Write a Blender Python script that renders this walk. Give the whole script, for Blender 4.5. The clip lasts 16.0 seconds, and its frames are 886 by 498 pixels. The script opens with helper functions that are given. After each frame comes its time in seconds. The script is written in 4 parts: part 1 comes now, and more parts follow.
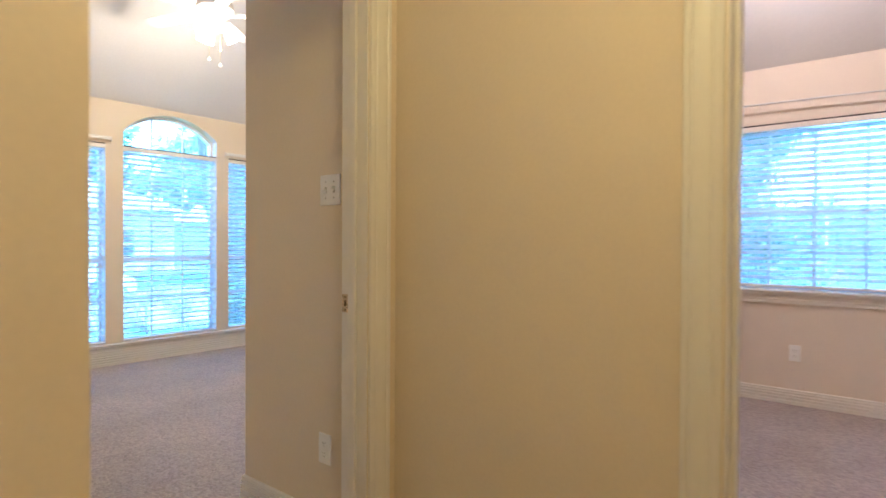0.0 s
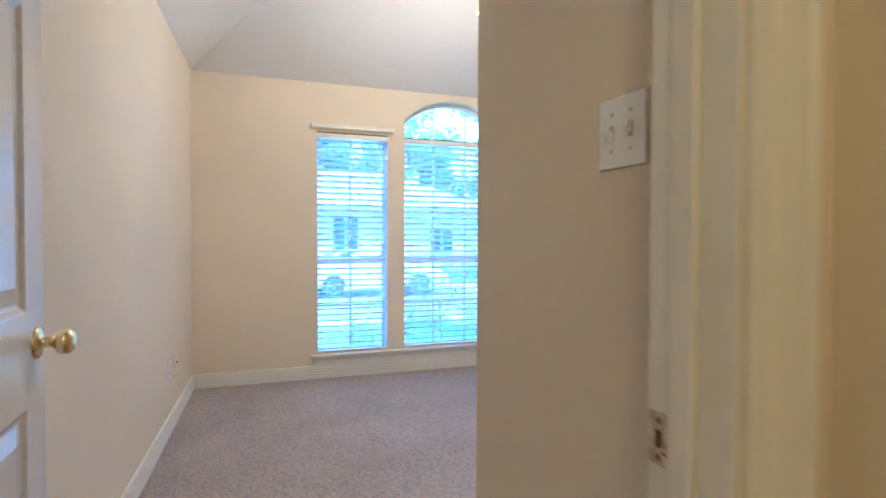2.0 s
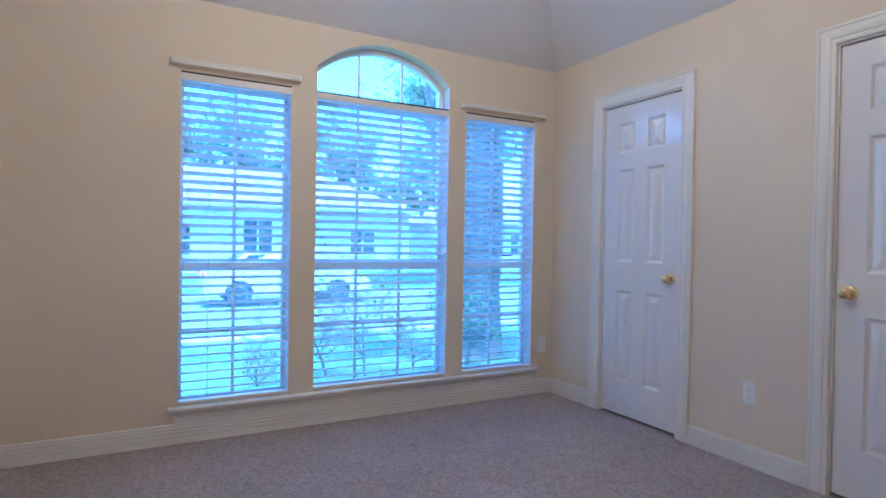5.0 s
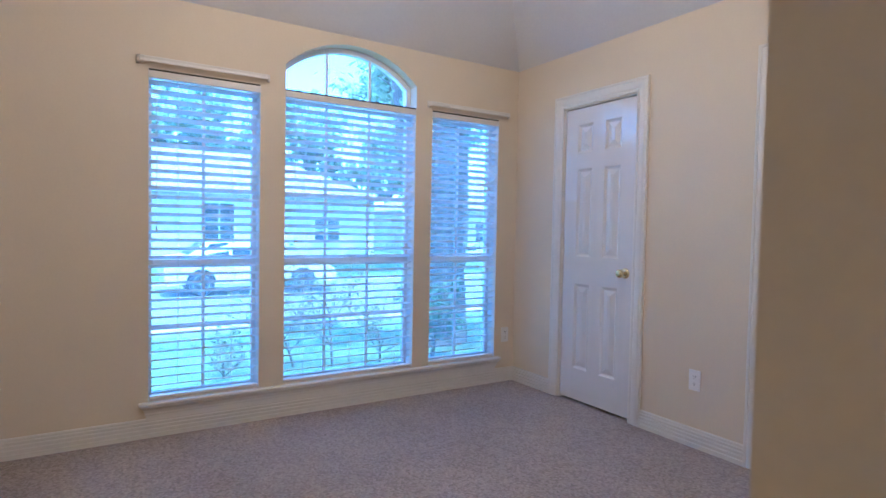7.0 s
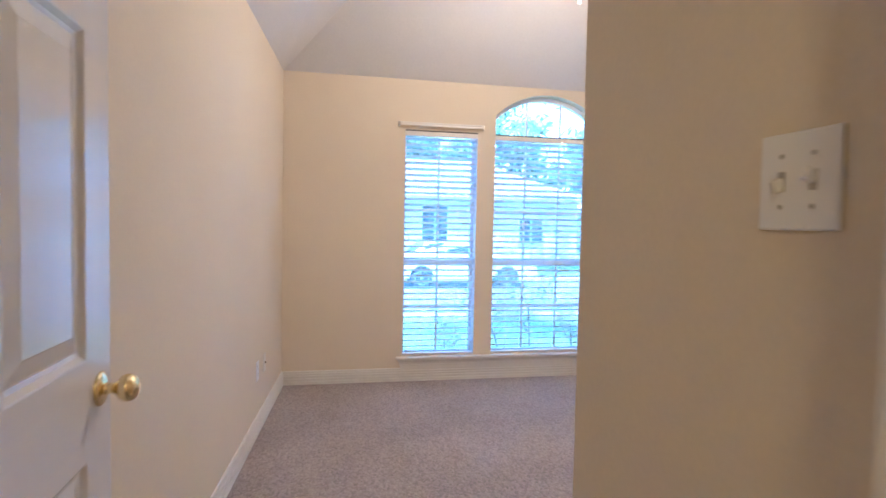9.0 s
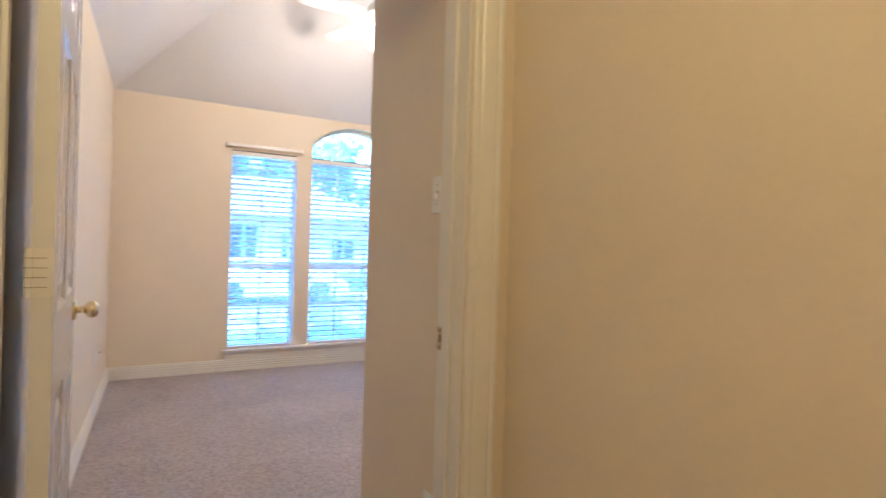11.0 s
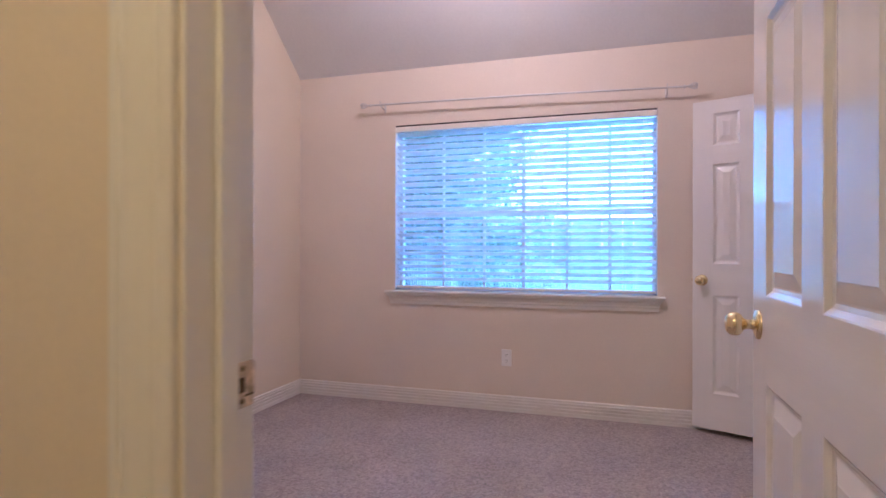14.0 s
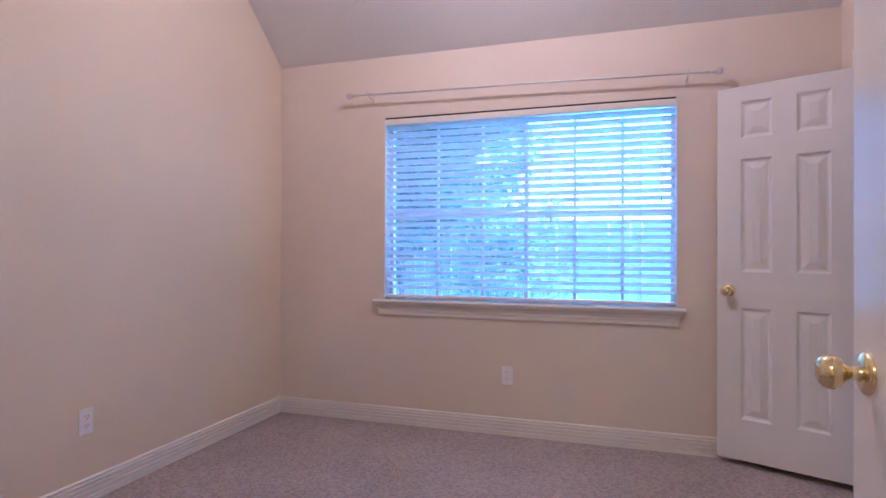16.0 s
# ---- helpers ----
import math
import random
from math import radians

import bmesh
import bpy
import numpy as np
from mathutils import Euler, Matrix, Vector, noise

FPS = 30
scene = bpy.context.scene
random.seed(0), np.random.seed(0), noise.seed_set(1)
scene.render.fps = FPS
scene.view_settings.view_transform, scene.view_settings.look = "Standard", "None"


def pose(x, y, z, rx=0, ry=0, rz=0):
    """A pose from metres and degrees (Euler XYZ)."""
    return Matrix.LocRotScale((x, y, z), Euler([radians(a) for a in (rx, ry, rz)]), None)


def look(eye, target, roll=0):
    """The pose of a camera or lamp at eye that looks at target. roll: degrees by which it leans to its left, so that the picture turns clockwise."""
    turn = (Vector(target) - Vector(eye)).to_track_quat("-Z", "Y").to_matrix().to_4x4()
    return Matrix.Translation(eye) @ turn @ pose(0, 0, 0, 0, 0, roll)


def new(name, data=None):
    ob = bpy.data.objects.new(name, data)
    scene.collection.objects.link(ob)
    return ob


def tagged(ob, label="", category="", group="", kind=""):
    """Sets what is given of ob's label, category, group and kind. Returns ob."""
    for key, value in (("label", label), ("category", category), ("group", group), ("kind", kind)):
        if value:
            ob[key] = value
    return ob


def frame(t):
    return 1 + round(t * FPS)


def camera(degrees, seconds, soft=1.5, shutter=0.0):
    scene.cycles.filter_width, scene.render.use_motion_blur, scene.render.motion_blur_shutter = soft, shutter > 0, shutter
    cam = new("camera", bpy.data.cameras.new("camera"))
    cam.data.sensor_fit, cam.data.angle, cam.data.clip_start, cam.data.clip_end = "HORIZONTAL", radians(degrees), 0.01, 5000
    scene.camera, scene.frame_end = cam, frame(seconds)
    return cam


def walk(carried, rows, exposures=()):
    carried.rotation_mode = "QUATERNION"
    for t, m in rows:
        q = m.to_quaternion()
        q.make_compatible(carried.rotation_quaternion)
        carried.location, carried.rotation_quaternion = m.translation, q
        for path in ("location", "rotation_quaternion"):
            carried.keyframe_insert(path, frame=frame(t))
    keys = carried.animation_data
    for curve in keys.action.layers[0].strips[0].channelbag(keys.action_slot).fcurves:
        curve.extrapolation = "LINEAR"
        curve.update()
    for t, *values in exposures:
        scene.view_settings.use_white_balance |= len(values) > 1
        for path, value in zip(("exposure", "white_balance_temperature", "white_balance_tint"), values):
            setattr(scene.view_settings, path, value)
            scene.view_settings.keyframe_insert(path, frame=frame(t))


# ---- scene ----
cam = camera(76.6, 16.0, soft=1.5, shutter=0.5)
PATH = [
    (0, (0.3, 0.314, 1.137), (-0.963, 1.864, 1.114), 0.3),
    (0.5, (0.11, 0.583, 1.124), (-1.322, 1.979, 1.083), 0),
    (1, (-0.06, 0.806, 1.142), (-1.763, 1.855, 1.097), 0.3),
    (1.5, (-0.345, 0.99, 1.146), (-2.161, 1.827, 1.1), 0.4),
    (2, (-0.612, 1.096, 1.162), (-2.487, 1.791, 1.12), 0.2),
    (2.5, (-0.919, 1.21, 1.163), (-2.845, 1.75, 1.129), 0.3),
    (3, (-1.193, 1.275, 1.112), (-3.151, 1.681, 1.096), 0.5),
    (3.5, (-1.452, 1.303, 1.127), (-3.408, 1.717, 1.11), 0.7),
    (4, (-1.661, 1.353, 1.123), (-3.598, 1.852, 1.097), 0.85),
    (4.5, (-1.847, 1.444, 1.121), (-3.732, 2.114, 1.095), 0.9),
    (5, (-1.915, 1.533, 1.117), (-3.673, 2.485, 1.093), 1),
    (7.5, (-1.724, 1.397, 1.198), (-3.415, 2.456, 1.126), 1.1),
    (8, (-1.466, 1.284, 1.22), (-3.309, 2.05, 1.138), 1.15),
    (8.5, (-1.124, 1.221, 1.276), (-3.062, 1.699, 1.178), 0.95),
    (8.7, (-0.988, 1.191, 1.279), (-2.947, 1.575, 1.188), 1.1),
    (11, (0.123, 0.82, 1.164), (-1.603, 1.83, 1.165), 1.6),
    (11.5, (0.303, 0.683, 1.164), (-1.224, 1.976, 1.175), 1.1),
    (12, (0.446, 0.591, 1.163), (-0.845, 2.119, 1.163), 0.55),
    (12.5, (0.508, 0.607, 1.151), (-0.573, 2.29, 1.151), 0.45),
    (13, (0.498, 0.79, 1.144), (-0.403, 2.575, 1.142), 0.4),
    (13.5, (0.466, 0.973, 1.129), (-0.26, 2.836, 1.13), 0.4),
    (14, (0.47, 1.164, 1.111), (-0.131, 3.071, 1.111), 0.1),
    (14.5, (0.486, 1.417, 1.104), (-0.111, 3.326, 1.107), 0.1),
    (15, (0.485, 1.576, 1.112), (-0.146, 3.474, 1.111), 0.1),
    (15.5, (0.445, 1.584, 1.142), (-0.192, 3.48, 1.141), 0.2),
    (16, (0.406, 1.55, 1.13), (-0.206, 3.462, 1.138), 0.2),
]
EXPOSURES = [(0, 4.05, 3930, 6), (0.5, 3.93, 3850, 6), (1, 3.93, 3800, 6), (2, 3.91, 3660, 5), (3.5, 3.51, 3570, 6), (5, 3.17, 3540, 9), (7.5, 3.25, 3800, 12), (8.5, 3.62, 3900, 13), (11, 4.03, 3920, 11), (12.5, 3.55, 3880, 17), (13, 3.76, 3860, 18), (13.5, 3.85, 3840, 18), (14, 3.78, 3810, 18), (16, 3.70, 3750, 18)]
walk(cam, [(t, look(eye, target, roll)) for t, eye, target, roll in PATH], EXPOSURES)

# ---- world, sun and lamps ----
world = bpy.data.worlds.new("world")
scene.world = world
world.use_nodes = True
wn = world.node_tree
sky = wn.nodes.new("ShaderNodeTexSky")
sky.sky_type, sky.sun_disc = "NISHITA", False
sky.sun_elevation, sky.sun_rotation = radians(75), radians(83)
sky.ozone_density, sky.air_density = 0.35, 0.9
wn.links.new(sky.outputs[0], wn.nodes["Background"].inputs[0])
wn.nodes["Background"].inputs[1].default_value = 0.15


def lamp(name, kind, where, energy, colour, size):
    data = bpy.data.lights.new(name, kind)
    data.energy, data.color = energy, colour
    if kind == "SUN":
        data.angle = size
    else:
        data.shadow_soft_size = size
    ob = new(name, data)
    ob.matrix_world = where
    return ob


lamp("sun", "SUN", look((0, 0, 0), (-0.250, -0.030, -0.968)), 1.7, (1.0, 0.96, 0.91), radians(0.6))
WARM = (1.0, 0.58, 0.24)
ROSE = (1.0, 0.56, 0.30)
FAN_AT = (-3.66, 2.48)
for k in range(3):
    a = radians(60 + 120 * k)
    lamp("fan_bulb", "POINT", pose(FAN_AT[0] + 0.15 * math.cos(a), FAN_AT[1] + 0.15 * math.sin(a), 2.62), 1.12, WARM, 0.05)
lamp("hall_bulb", "POINT", pose(0.2, 0.68, 2.28), 1.95, (1.0, 0.555, 0.125), 0.14)
lamp("bedroom_bulb", "POINT", pose(-0.2, 3.7, 2.88), 4.1, ROSE, 0.05)


# ---- materials ----
def mat(name, colour, rough=0.6, metal=0.0, grain=0.0, grain_scale=60.0, stain=0.0, stain_scale=1.5, bump=0.0, bump_scale=200.0, stretch=(1, 1, 1), random_tint=0.0):
    """A painted or plain surface: base colour with fine grain, broad stains and a fine relief."""
    m = bpy.data.materials.new(name)
    m.use_nodes = True
    t = m.node_tree
    n, l = t.nodes, t.links
    b = n["Principled BSDF"]
    b.inputs["Roughness"].default_value, b.inputs["Metallic"].default_value = rough, metal
    co = n.new("ShaderNodeTexCoord")
    mp = n.new("ShaderNodeMapping")
    mp.inputs["Scale"].default_value = stretch
    l.new(co.outputs["Object"], mp.inputs[0])
    val = None

    def noise_value(scale, amount, detail):
        x = n.new("ShaderNodeTexNoise")
        x.inputs["Scale"].default_value, x.inputs["Detail"].default_value = scale, detail
        l.new(mp.outputs[0], x.inputs["Vector"])
        r = n.new("ShaderNodeMapRange")
        r.inputs[1].default_value, r.inputs[2].default_value = 0.3, 0.7
        r.inputs[3].default_value, r.inputs[4].default_value = 1 - amount, 1 + amount
        l.new(x.outputs[0], r.inputs[0])
        return r.outputs[0]

    parts = []
    if grain:
        parts.append(noise_value(grain_scale, grain, 4))
    if stain:
        parts.append(noise_value(stain_scale, stain, 3))
    if random_tint:
        info = n.new("ShaderNodeObjectInfo")
        r = n.new("ShaderNodeMapRange")
        r.inputs[3].default_value, r.inputs[4].default_value = 1 - random_tint, 1 + random_tint
        l.new(info.outputs["Random"], r.inputs[0])
        parts.append(r.outputs[0])
    for p in parts:
        if val is None:
            val = p
        else:
            x = n.new("ShaderNodeMath")
            x.operation = "MULTIPLY"
            l.new(val, x.inputs[0]), l.new(p, x.inputs[1])
            val = x.outputs[0]
    if val is not None:
        x = n.new("ShaderNodeVectorMath")
        x.operation = "SCALE"
        x.inputs[0].default_value = colour
        l.new(val, x.inputs["Scale"])
        l.new(x.outputs[0], b.inputs["Base Color"])
    else:
        b.inputs["Base Color"].default_value = (*colour, 1)
    if bump:
        x = n.new("ShaderNodeTexNoise")
        x.inputs["Scale"].default_value, x.inputs["Detail"].default_value = bump_scale, 3
        l.new(mp.outputs[0], x.inputs["Vector"])
        bp = n.new("ShaderNodeBump")
        bp.inputs["Strength"].default_value, bp.inputs["Distance"].default_value = bump, 0.002
        l.new(x.outputs[0], bp.inputs["Height"])
        l.new(bp.outputs[0], b.inputs["Normal"])
    return m


def glow(name, colour, strength):
    m = bpy.data.materials.new(name)
    m.use_nodes = True
    b = m.node_tree.nodes["Principled BSDF"]
    b.inputs["Base Color"].default_value = (0.8, 0.8, 0.78, 1)
    b.inputs["Emission Color"].default_value = (*colour, 1)
    b.inputs["Emission Strength"].default_value = strength
    return m


def carpet_material():
    m = mat("carpet", (0.36, 0.312, 0.292), 0.95, grain=0.24, grain_scale=85, stain=0.10, stain_scale=2.2, bump=0.9, bump_scale=140)
    t = m.node_tree
    n, l = t.nodes, t.links
    b = n["Principled BSDF"]
    fleck = n.new("ShaderNodeTexVoronoi")
    fleck.inputs["Scale"].default_value = 75
    l.new(n["Texture Coordinate"].outputs["Object"], fleck.inputs["Vector"])
    sep = n.new("ShaderNodeSeparateColor")
    l.new(fleck.outputs["Color"], sep.inputs[0])
    ramp = n.new("ShaderNodeValToRGB")
    ramp.color_ramp.elements[0].color, ramp.color_ramp.elements[1].color = (0.76, 0.75, 0.75, 1), (1.12, 1.10, 1.09, 1)
    ramp.color_ramp.elements[0].position, ramp.color_ramp.elements[1].position = 0.05, 0.8
    l.new(sep.outputs[0], ramp.inputs[0])
    mul = n.new("ShaderNodeVectorMath")
    mul.operation = "MULTIPLY"
    old = b.inputs["Base Color"].links[0].from_socket
    l.new(old, mul.inputs[0]), l.new(ramp.outputs[0], mul.inputs[1])
    l.new(mul.outputs[0], b.inputs["Base Color"])
    b.inputs["Sheen Weight"].default_value = 0.25
    return m


def door_paint_material(stretch):
    """White semi-gloss over an embossed wood grain that runs along the board."""
    m = mat("door_paint", (0.80, 0.78, 0.76), 0.13, stain=0.02, bump=0.08, bump_scale=26, stretch=stretch)
    return m


def slat_material():
    m = mat("slat_vinyl", (0.90, 0.90, 0.91), 0.45, grain=0.02, grain_scale=8)
    t = m.node_tree
    n, l = t.nodes, t.links
    tr = n.new("ShaderNodeBsdfTranslucent")
    tr.inputs[0].default_value = (0.92, 0.95, 0.97, 1)
    mix = n.new("ShaderNodeMixShader")
    mix.inputs[0].default_value = 0.7
    out = n["Material Output"]
    l.new(n["Principled BSDF"].outputs[0], mix.inputs[1]), l.new(tr.outputs[0], mix.inputs[2])
    l.new(mix.outputs[0], out.inputs[0])
    return m


def glass_material():
    m = bpy.data.materials.new("window_glass")
    m.use_nodes = True
    t = m.node_tree
    n, l = t.nodes, t.links
    n.remove(n["Principled BSDF"])
    a, g, f, mix = (n.new("ShaderNode" + k) for k in ("BsdfTransparent", "BsdfGlossy", "Fresnel", "MixShader"))
    a.inputs[0].default_value = (0.92, 0.985, 0.975, 1)
    g.inputs["Roughness"].default_value = 0.02
    f.inputs[0].default_value = 1.45
    l.new(f.outputs[0], mix.inputs[0]), l.new(a.outputs[0], mix.inputs[1]), l.new(g.outputs[0], mix.inputs[2])
    # a small translucent share puts the bright daylight haze into the pane itself
    tr, veil = n.new("ShaderNodeBsdfTranslucent"), n.new("ShaderNodeMixShader")
    tr.inputs[0].default_value = (0.8, 0.8, 0.8, 1)
    veil.inputs[0].default_value = 0.10
    l.new(mix.outputs[0], veil.inputs[1]), l.new(tr.outputs[0], veil.inputs[2])
    l.new(veil.outputs[0], n["Material Output"].inputs[0])
    return m


WALL = mat("cream_wall_paint", (0.755, 0.663, 0.495), 0.75, grain=0.015, grain_scale=90, stain=0.025, stain_scale=1.1, bump=0.12, bump_scale=160)
ROOM2 = mat("pale_wall_paint", (0.74, 0.66, 0.55), 0.75, grain=0.015, grain_scale=90, stain=0.025, stain_scale=1.1, bump=0.12, bump_scale=160)
CEIL = mat("ceiling_paint", (0.74, 0.73, 0.72), 0.85, grain=0.02, grain_scale=60, stain=0.02, bump=0.3, bump_scale=90)
TRIM = mat("trim_paint", (0.80, 0.77, 0.70), 0.35, grain=0.012, grain_scale=30, stain=0.02, stain_scale=3, bump=0.05, bump_scale=60)
DOOR = door_paint_material((12, 12, 0.9))
DOOR_RAIL = door_paint_material((0.9, 12, 12))
SLAT = slat_material()
VINYL = mat("window_vinyl", (0.86, 0.87, 0.88), 0.4, stain=0.02)
GLASS = glass_material()
CARPET = carpet_material()
BRASS = mat("polished_brass", (0.84, 0.71, 0.36), 0.16, 1.0, stain=0.06, stain_scale=20)
WORN = mat("worn_brass_plate", (0.64, 0.52, 0.34), 0.45, 0.85, grain=0.25, grain_scale=120, stain=0.2, stain_scale=40)
SCREW = mat("tarnished_screw", (0.20, 0.15, 0.09), 0.5, 0.6, grain=0.2)
SLOT = mat("dim_brass_recess", (0.10, 0.07, 0.045), 0.6, 0.3, grain=0.2)
DARK = mat("dark_hole", (0.02, 0.018, 0.016), 0.8)
AGED = mat("painted_over_plate", (0.76, 0.71, 0.62), 0.45, stain=0.03, stain_scale=20)
PLASTIC = mat("white_plastic", (0.86, 0.85, 0.83), 0.35, stain=0.02)
GREYPL = mat("shadowed_slot_plastic", (0.45, 0.43, 0.40), 0.5)
PEWTER = mat("painted_rod_metal", (0.62, 0.60, 0.58), 0.40, 0.3, stain=0.05, stain_scale=12)
# near-black, so the gap over each valance reads as unlit
GAPSHADE = mat("valance_gap_shade", (0.035, 0.03, 0.032), 0.5, 0.3, stain=0.1)
TASSEL = mat("tassel_wood", (0.16, 0.09, 0.06), 0.5, stain=0.2, stain_scale=60)
CORD = mat("blind_cord", (0.72, 0.72, 0.70), 0.8)
SHADE = glow("frosted_lamp_glass", (1.0, 0.60, 0.28), 1.0)
HALLGLOW = glow("hall_lamp_glass", (1.0, 0.60, 0.25), 0.6)
FANW = mat("fan_white_enamel", (0.80, 0.79, 0.77), 0.35, stain=0.02)


# ---- mesh helpers ----
def part(name, bm, material, parent=None, label=""):
    me = bpy.data.meshes.new(name)
    bmesh.ops.recalc_face_normals(bm, faces=bm.faces)
    bm.to_mesh(me)
    bm.free()
    me.materials.append(material)
    ob = new(name, me)
    if parent is not None:
        ob.parent = parent
    return tagged(ob, label) if label else ob


def holder(name, m=None, label="", category="", group="", kind=""):
    ob = new(name)
    ob.empty_display_size = 0.05
    if m is not None:
        ob.matrix_world = m
    return tagged(ob, label, category, group, kind)


def block(bm, x0, y0, z0, x1, y1, z1, bevel=0.0, m=None):
    r = bmesh.ops.create_cube(bm, size=1)
    vs = r["verts"]
    bmesh.ops.scale(bm, vec=(x1 - x0, y1 - y0, z1 - z0), verts=vs)
    bmesh.ops.translate(bm, vec=((x0 + x1) / 2, (y0 + y1) / 2, (z0 + z1) / 2), verts=vs)
    if bevel:
        es = list({e for v in vs for e in v.link_edges})
        out = bmesh.ops.bevel(bm, geom=es, offset=bevel, segments=2, affect="EDGES", profile=0.5)
        vs = list({v for f in out["faces"] for v in f.verts} | {v for v in vs if v.is_valid})
    if m is not None:
        bmesh.ops.transform(bm, matrix=m, verts=vs)
    return vs


def rod(bm, p, q, r, sides=10, r2=None):
    p, q = Vector(p), Vector(q)
    d = q - p
    m = Matrix.Translation((p + q) / 2) @ d.to_track_quat("Z", "Y").to_matrix().to_4x4()
    bmesh.ops.create_cone(bm, cap_ends=True, segments=sides, radius1=r, radius2=r if r2 is None else r2, depth=d.length, matrix=m)


def ball(bm, where, r, stretch=(1, 1, 1), u=16, v=10):
    m = Matrix.Translation(where) @ Matrix.Diagonal((*stretch, 1))
    bmesh.ops.create_uvsphere(bm, u_segments=u, v_segments=v, radius=r, matrix=m)


def lathe(bm, rows, m, sides=24):
    """A turned solid: rows of (radius, height) along local z."""
    rings = []
    for r, h in rows:
        rings.append([bm.verts.new(m @ Vector((r * math.cos(2 * math.pi * k / sides), r * math.sin(2 * math.pi * k / sides), h))) for k in range(sides)])
    for a, b in zip(rings, rings[1:]):
        for k in range(sides):
            bm.faces.new((a[k], a[(k + 1) % sides], b[(k + 1) % sides], b[k]))
    bm.faces.new(rings[0][::-1]), bm.faces.new(rings[-1])


def smooth(ob, angle=40):
    for p in ob.data.polygons:
        p.use_smooth = True
    ob.data.set_sharp_from_angle(angle=radians(angle))
    return ob


def wall(name, p, q, side, thick, z0, z1, openings=(), material=None, arch=None, kind="structure", label="", bevel=0.0):
    """A wall from p to q in plan; its body lies on the given side (+1 left of the way, -1 right). Openings: (u0, u1, z0, z1).
    arch: (u0, u1, spring, crown), a segmental head over a rectangular opening that reaches the crown."""
    p, q = Vector((*p, 0)), Vector((*q, 0))
    d = (q - p).normalized()
    nrm = Vector((-d.y, d.x, 0)) * side
    L = (q - p).length
    us = sorted({0, L, *(o[0] for o in openings), *(o[1] for o in openings)})
    zs = sorted({z0, z1, *(o[2] for o in openings), *(o[3] for o in openings)})
    us, zs = [u for u in us if 0 <= u <= L], [z for z in zs if z0 <= z <= z1]

    def solid(i, j):
        if not (0 <= i < len(us) - 1 and 0 <= j < len(zs) - 1):
            return False
        u, z = (us[i] + us[i + 1]) / 2, (zs[j] + zs[j + 1]) / 2
        return not any(o[0] < u < o[1] and o[2] < z < o[3] for o in openings)

    bm = bmesh.new()
    cache = {}

    def v(u, w, z):
        k = (round(u, 5), round(w, 5), round(z, 5))
        if k not in cache:
            cache[k] = bm.verts.new(p + d * u + nrm * w + Vector((0, 0, z)))
        return cache[k]

    def quad(*c):
        bm.faces.new([v(*a) for a in c])

    for i in range(len(us) - 1):
        for j in range(len(zs) - 1):
            if not solid(i, j):
                continue
            a, b, c, e = us[i], us[i + 1], zs[j], zs[j + 1]
            quad((a, 0, c), (b, 0, c), (b, 0, e), (a, 0, e))
            quad((a, thick, c), (a, thick, e), (b, thick, e), (b, thick, c))
            if not solid(i - 1, j):
                quad((a, 0, c), (a, 0, e), (a, thick, e), (a, thick, c))
            if not solid(i + 1, j):
                quad((b, 0, c), (b, thick, c), (b, thick, e), (b, 0, e))
            if not solid(i, j - 1):
                quad((a, 0, c), (a, thick, c), (b, thick, c), (b, 0, c))
            if not solid(i, j + 1):
                quad((a, 0, e), (b, 0, e), (b, thick, e), (a, thick, e))
    if arch:
        a0, a1, spring, crown = arch
        rise, half = crown - spring, (a1 - a0) / 2
        R = (half * half + rise * rise) / (2 * rise)
        cu, cz = (a0 + a1) / 2, crown - R
        n = 28
        pts = [(a0 + (a1 - a0) * k / n) for k in range(n + 1)]
        zs2 = [cz + math.sqrt(max(0, R * R - (u - cu) ** 2)) for u in pts]
        top = crown + 0.0
        for k in range(n):
            u, w2, za, zb = pts[k], pts[k + 1], zs2[k], zs2[k + 1]
            quad((u, 0, za), (w2, 0, zb), (w2, 0, top + 0.0005), (u, 0, top + 0.0005))
            quad((u, thick, za), (u, thick, top + 0.0005), (w2, thick, top + 0.0005), (w2, thick, zb))
            quad((u, 0, za), (u, thick, za), (w2, thick, zb), (w2, 0, zb))
    if bevel:
        es = [e for e in bm.edges if abs(e.verts[0].co.z - e.verts[1].co.z) > 1 and e.is_manifold and e.calc_face_angle(0) > 1]
        bmesh.ops.bevel(bm, geom=es, offset=bevel, segments=3, affect="EDGES", profile=0.5)
    ob = part(name, bm, material or WALL)
    return tagged(ob, label or "cream painted plaster wall", "wall", kind=kind)


BASE = ((0, 0), (0.017, 0), (0.017, 0.022), (0.0165, 0.024), (0.0095, 0.0255), (0.0095, 0.0295), (0.016, 0.032), (0.0165, 0.045), (0.016, 0.047), (0.009, 0.0485), (0.009, 0.0525), (0.015, 0.055), (0.0155, 0.066), (0.015, 0.068), (0.0085, 0.0695), (0.0085, 0.0735), (0.0135, 0.076), (0.014, 0.085), (0.0135, 0.087), (0.0075, 0.0885), (0.0075, 0.092), (0.0105, 0.094), (0.010, 0.102), (0.006, 0.106), (0, 0.107))


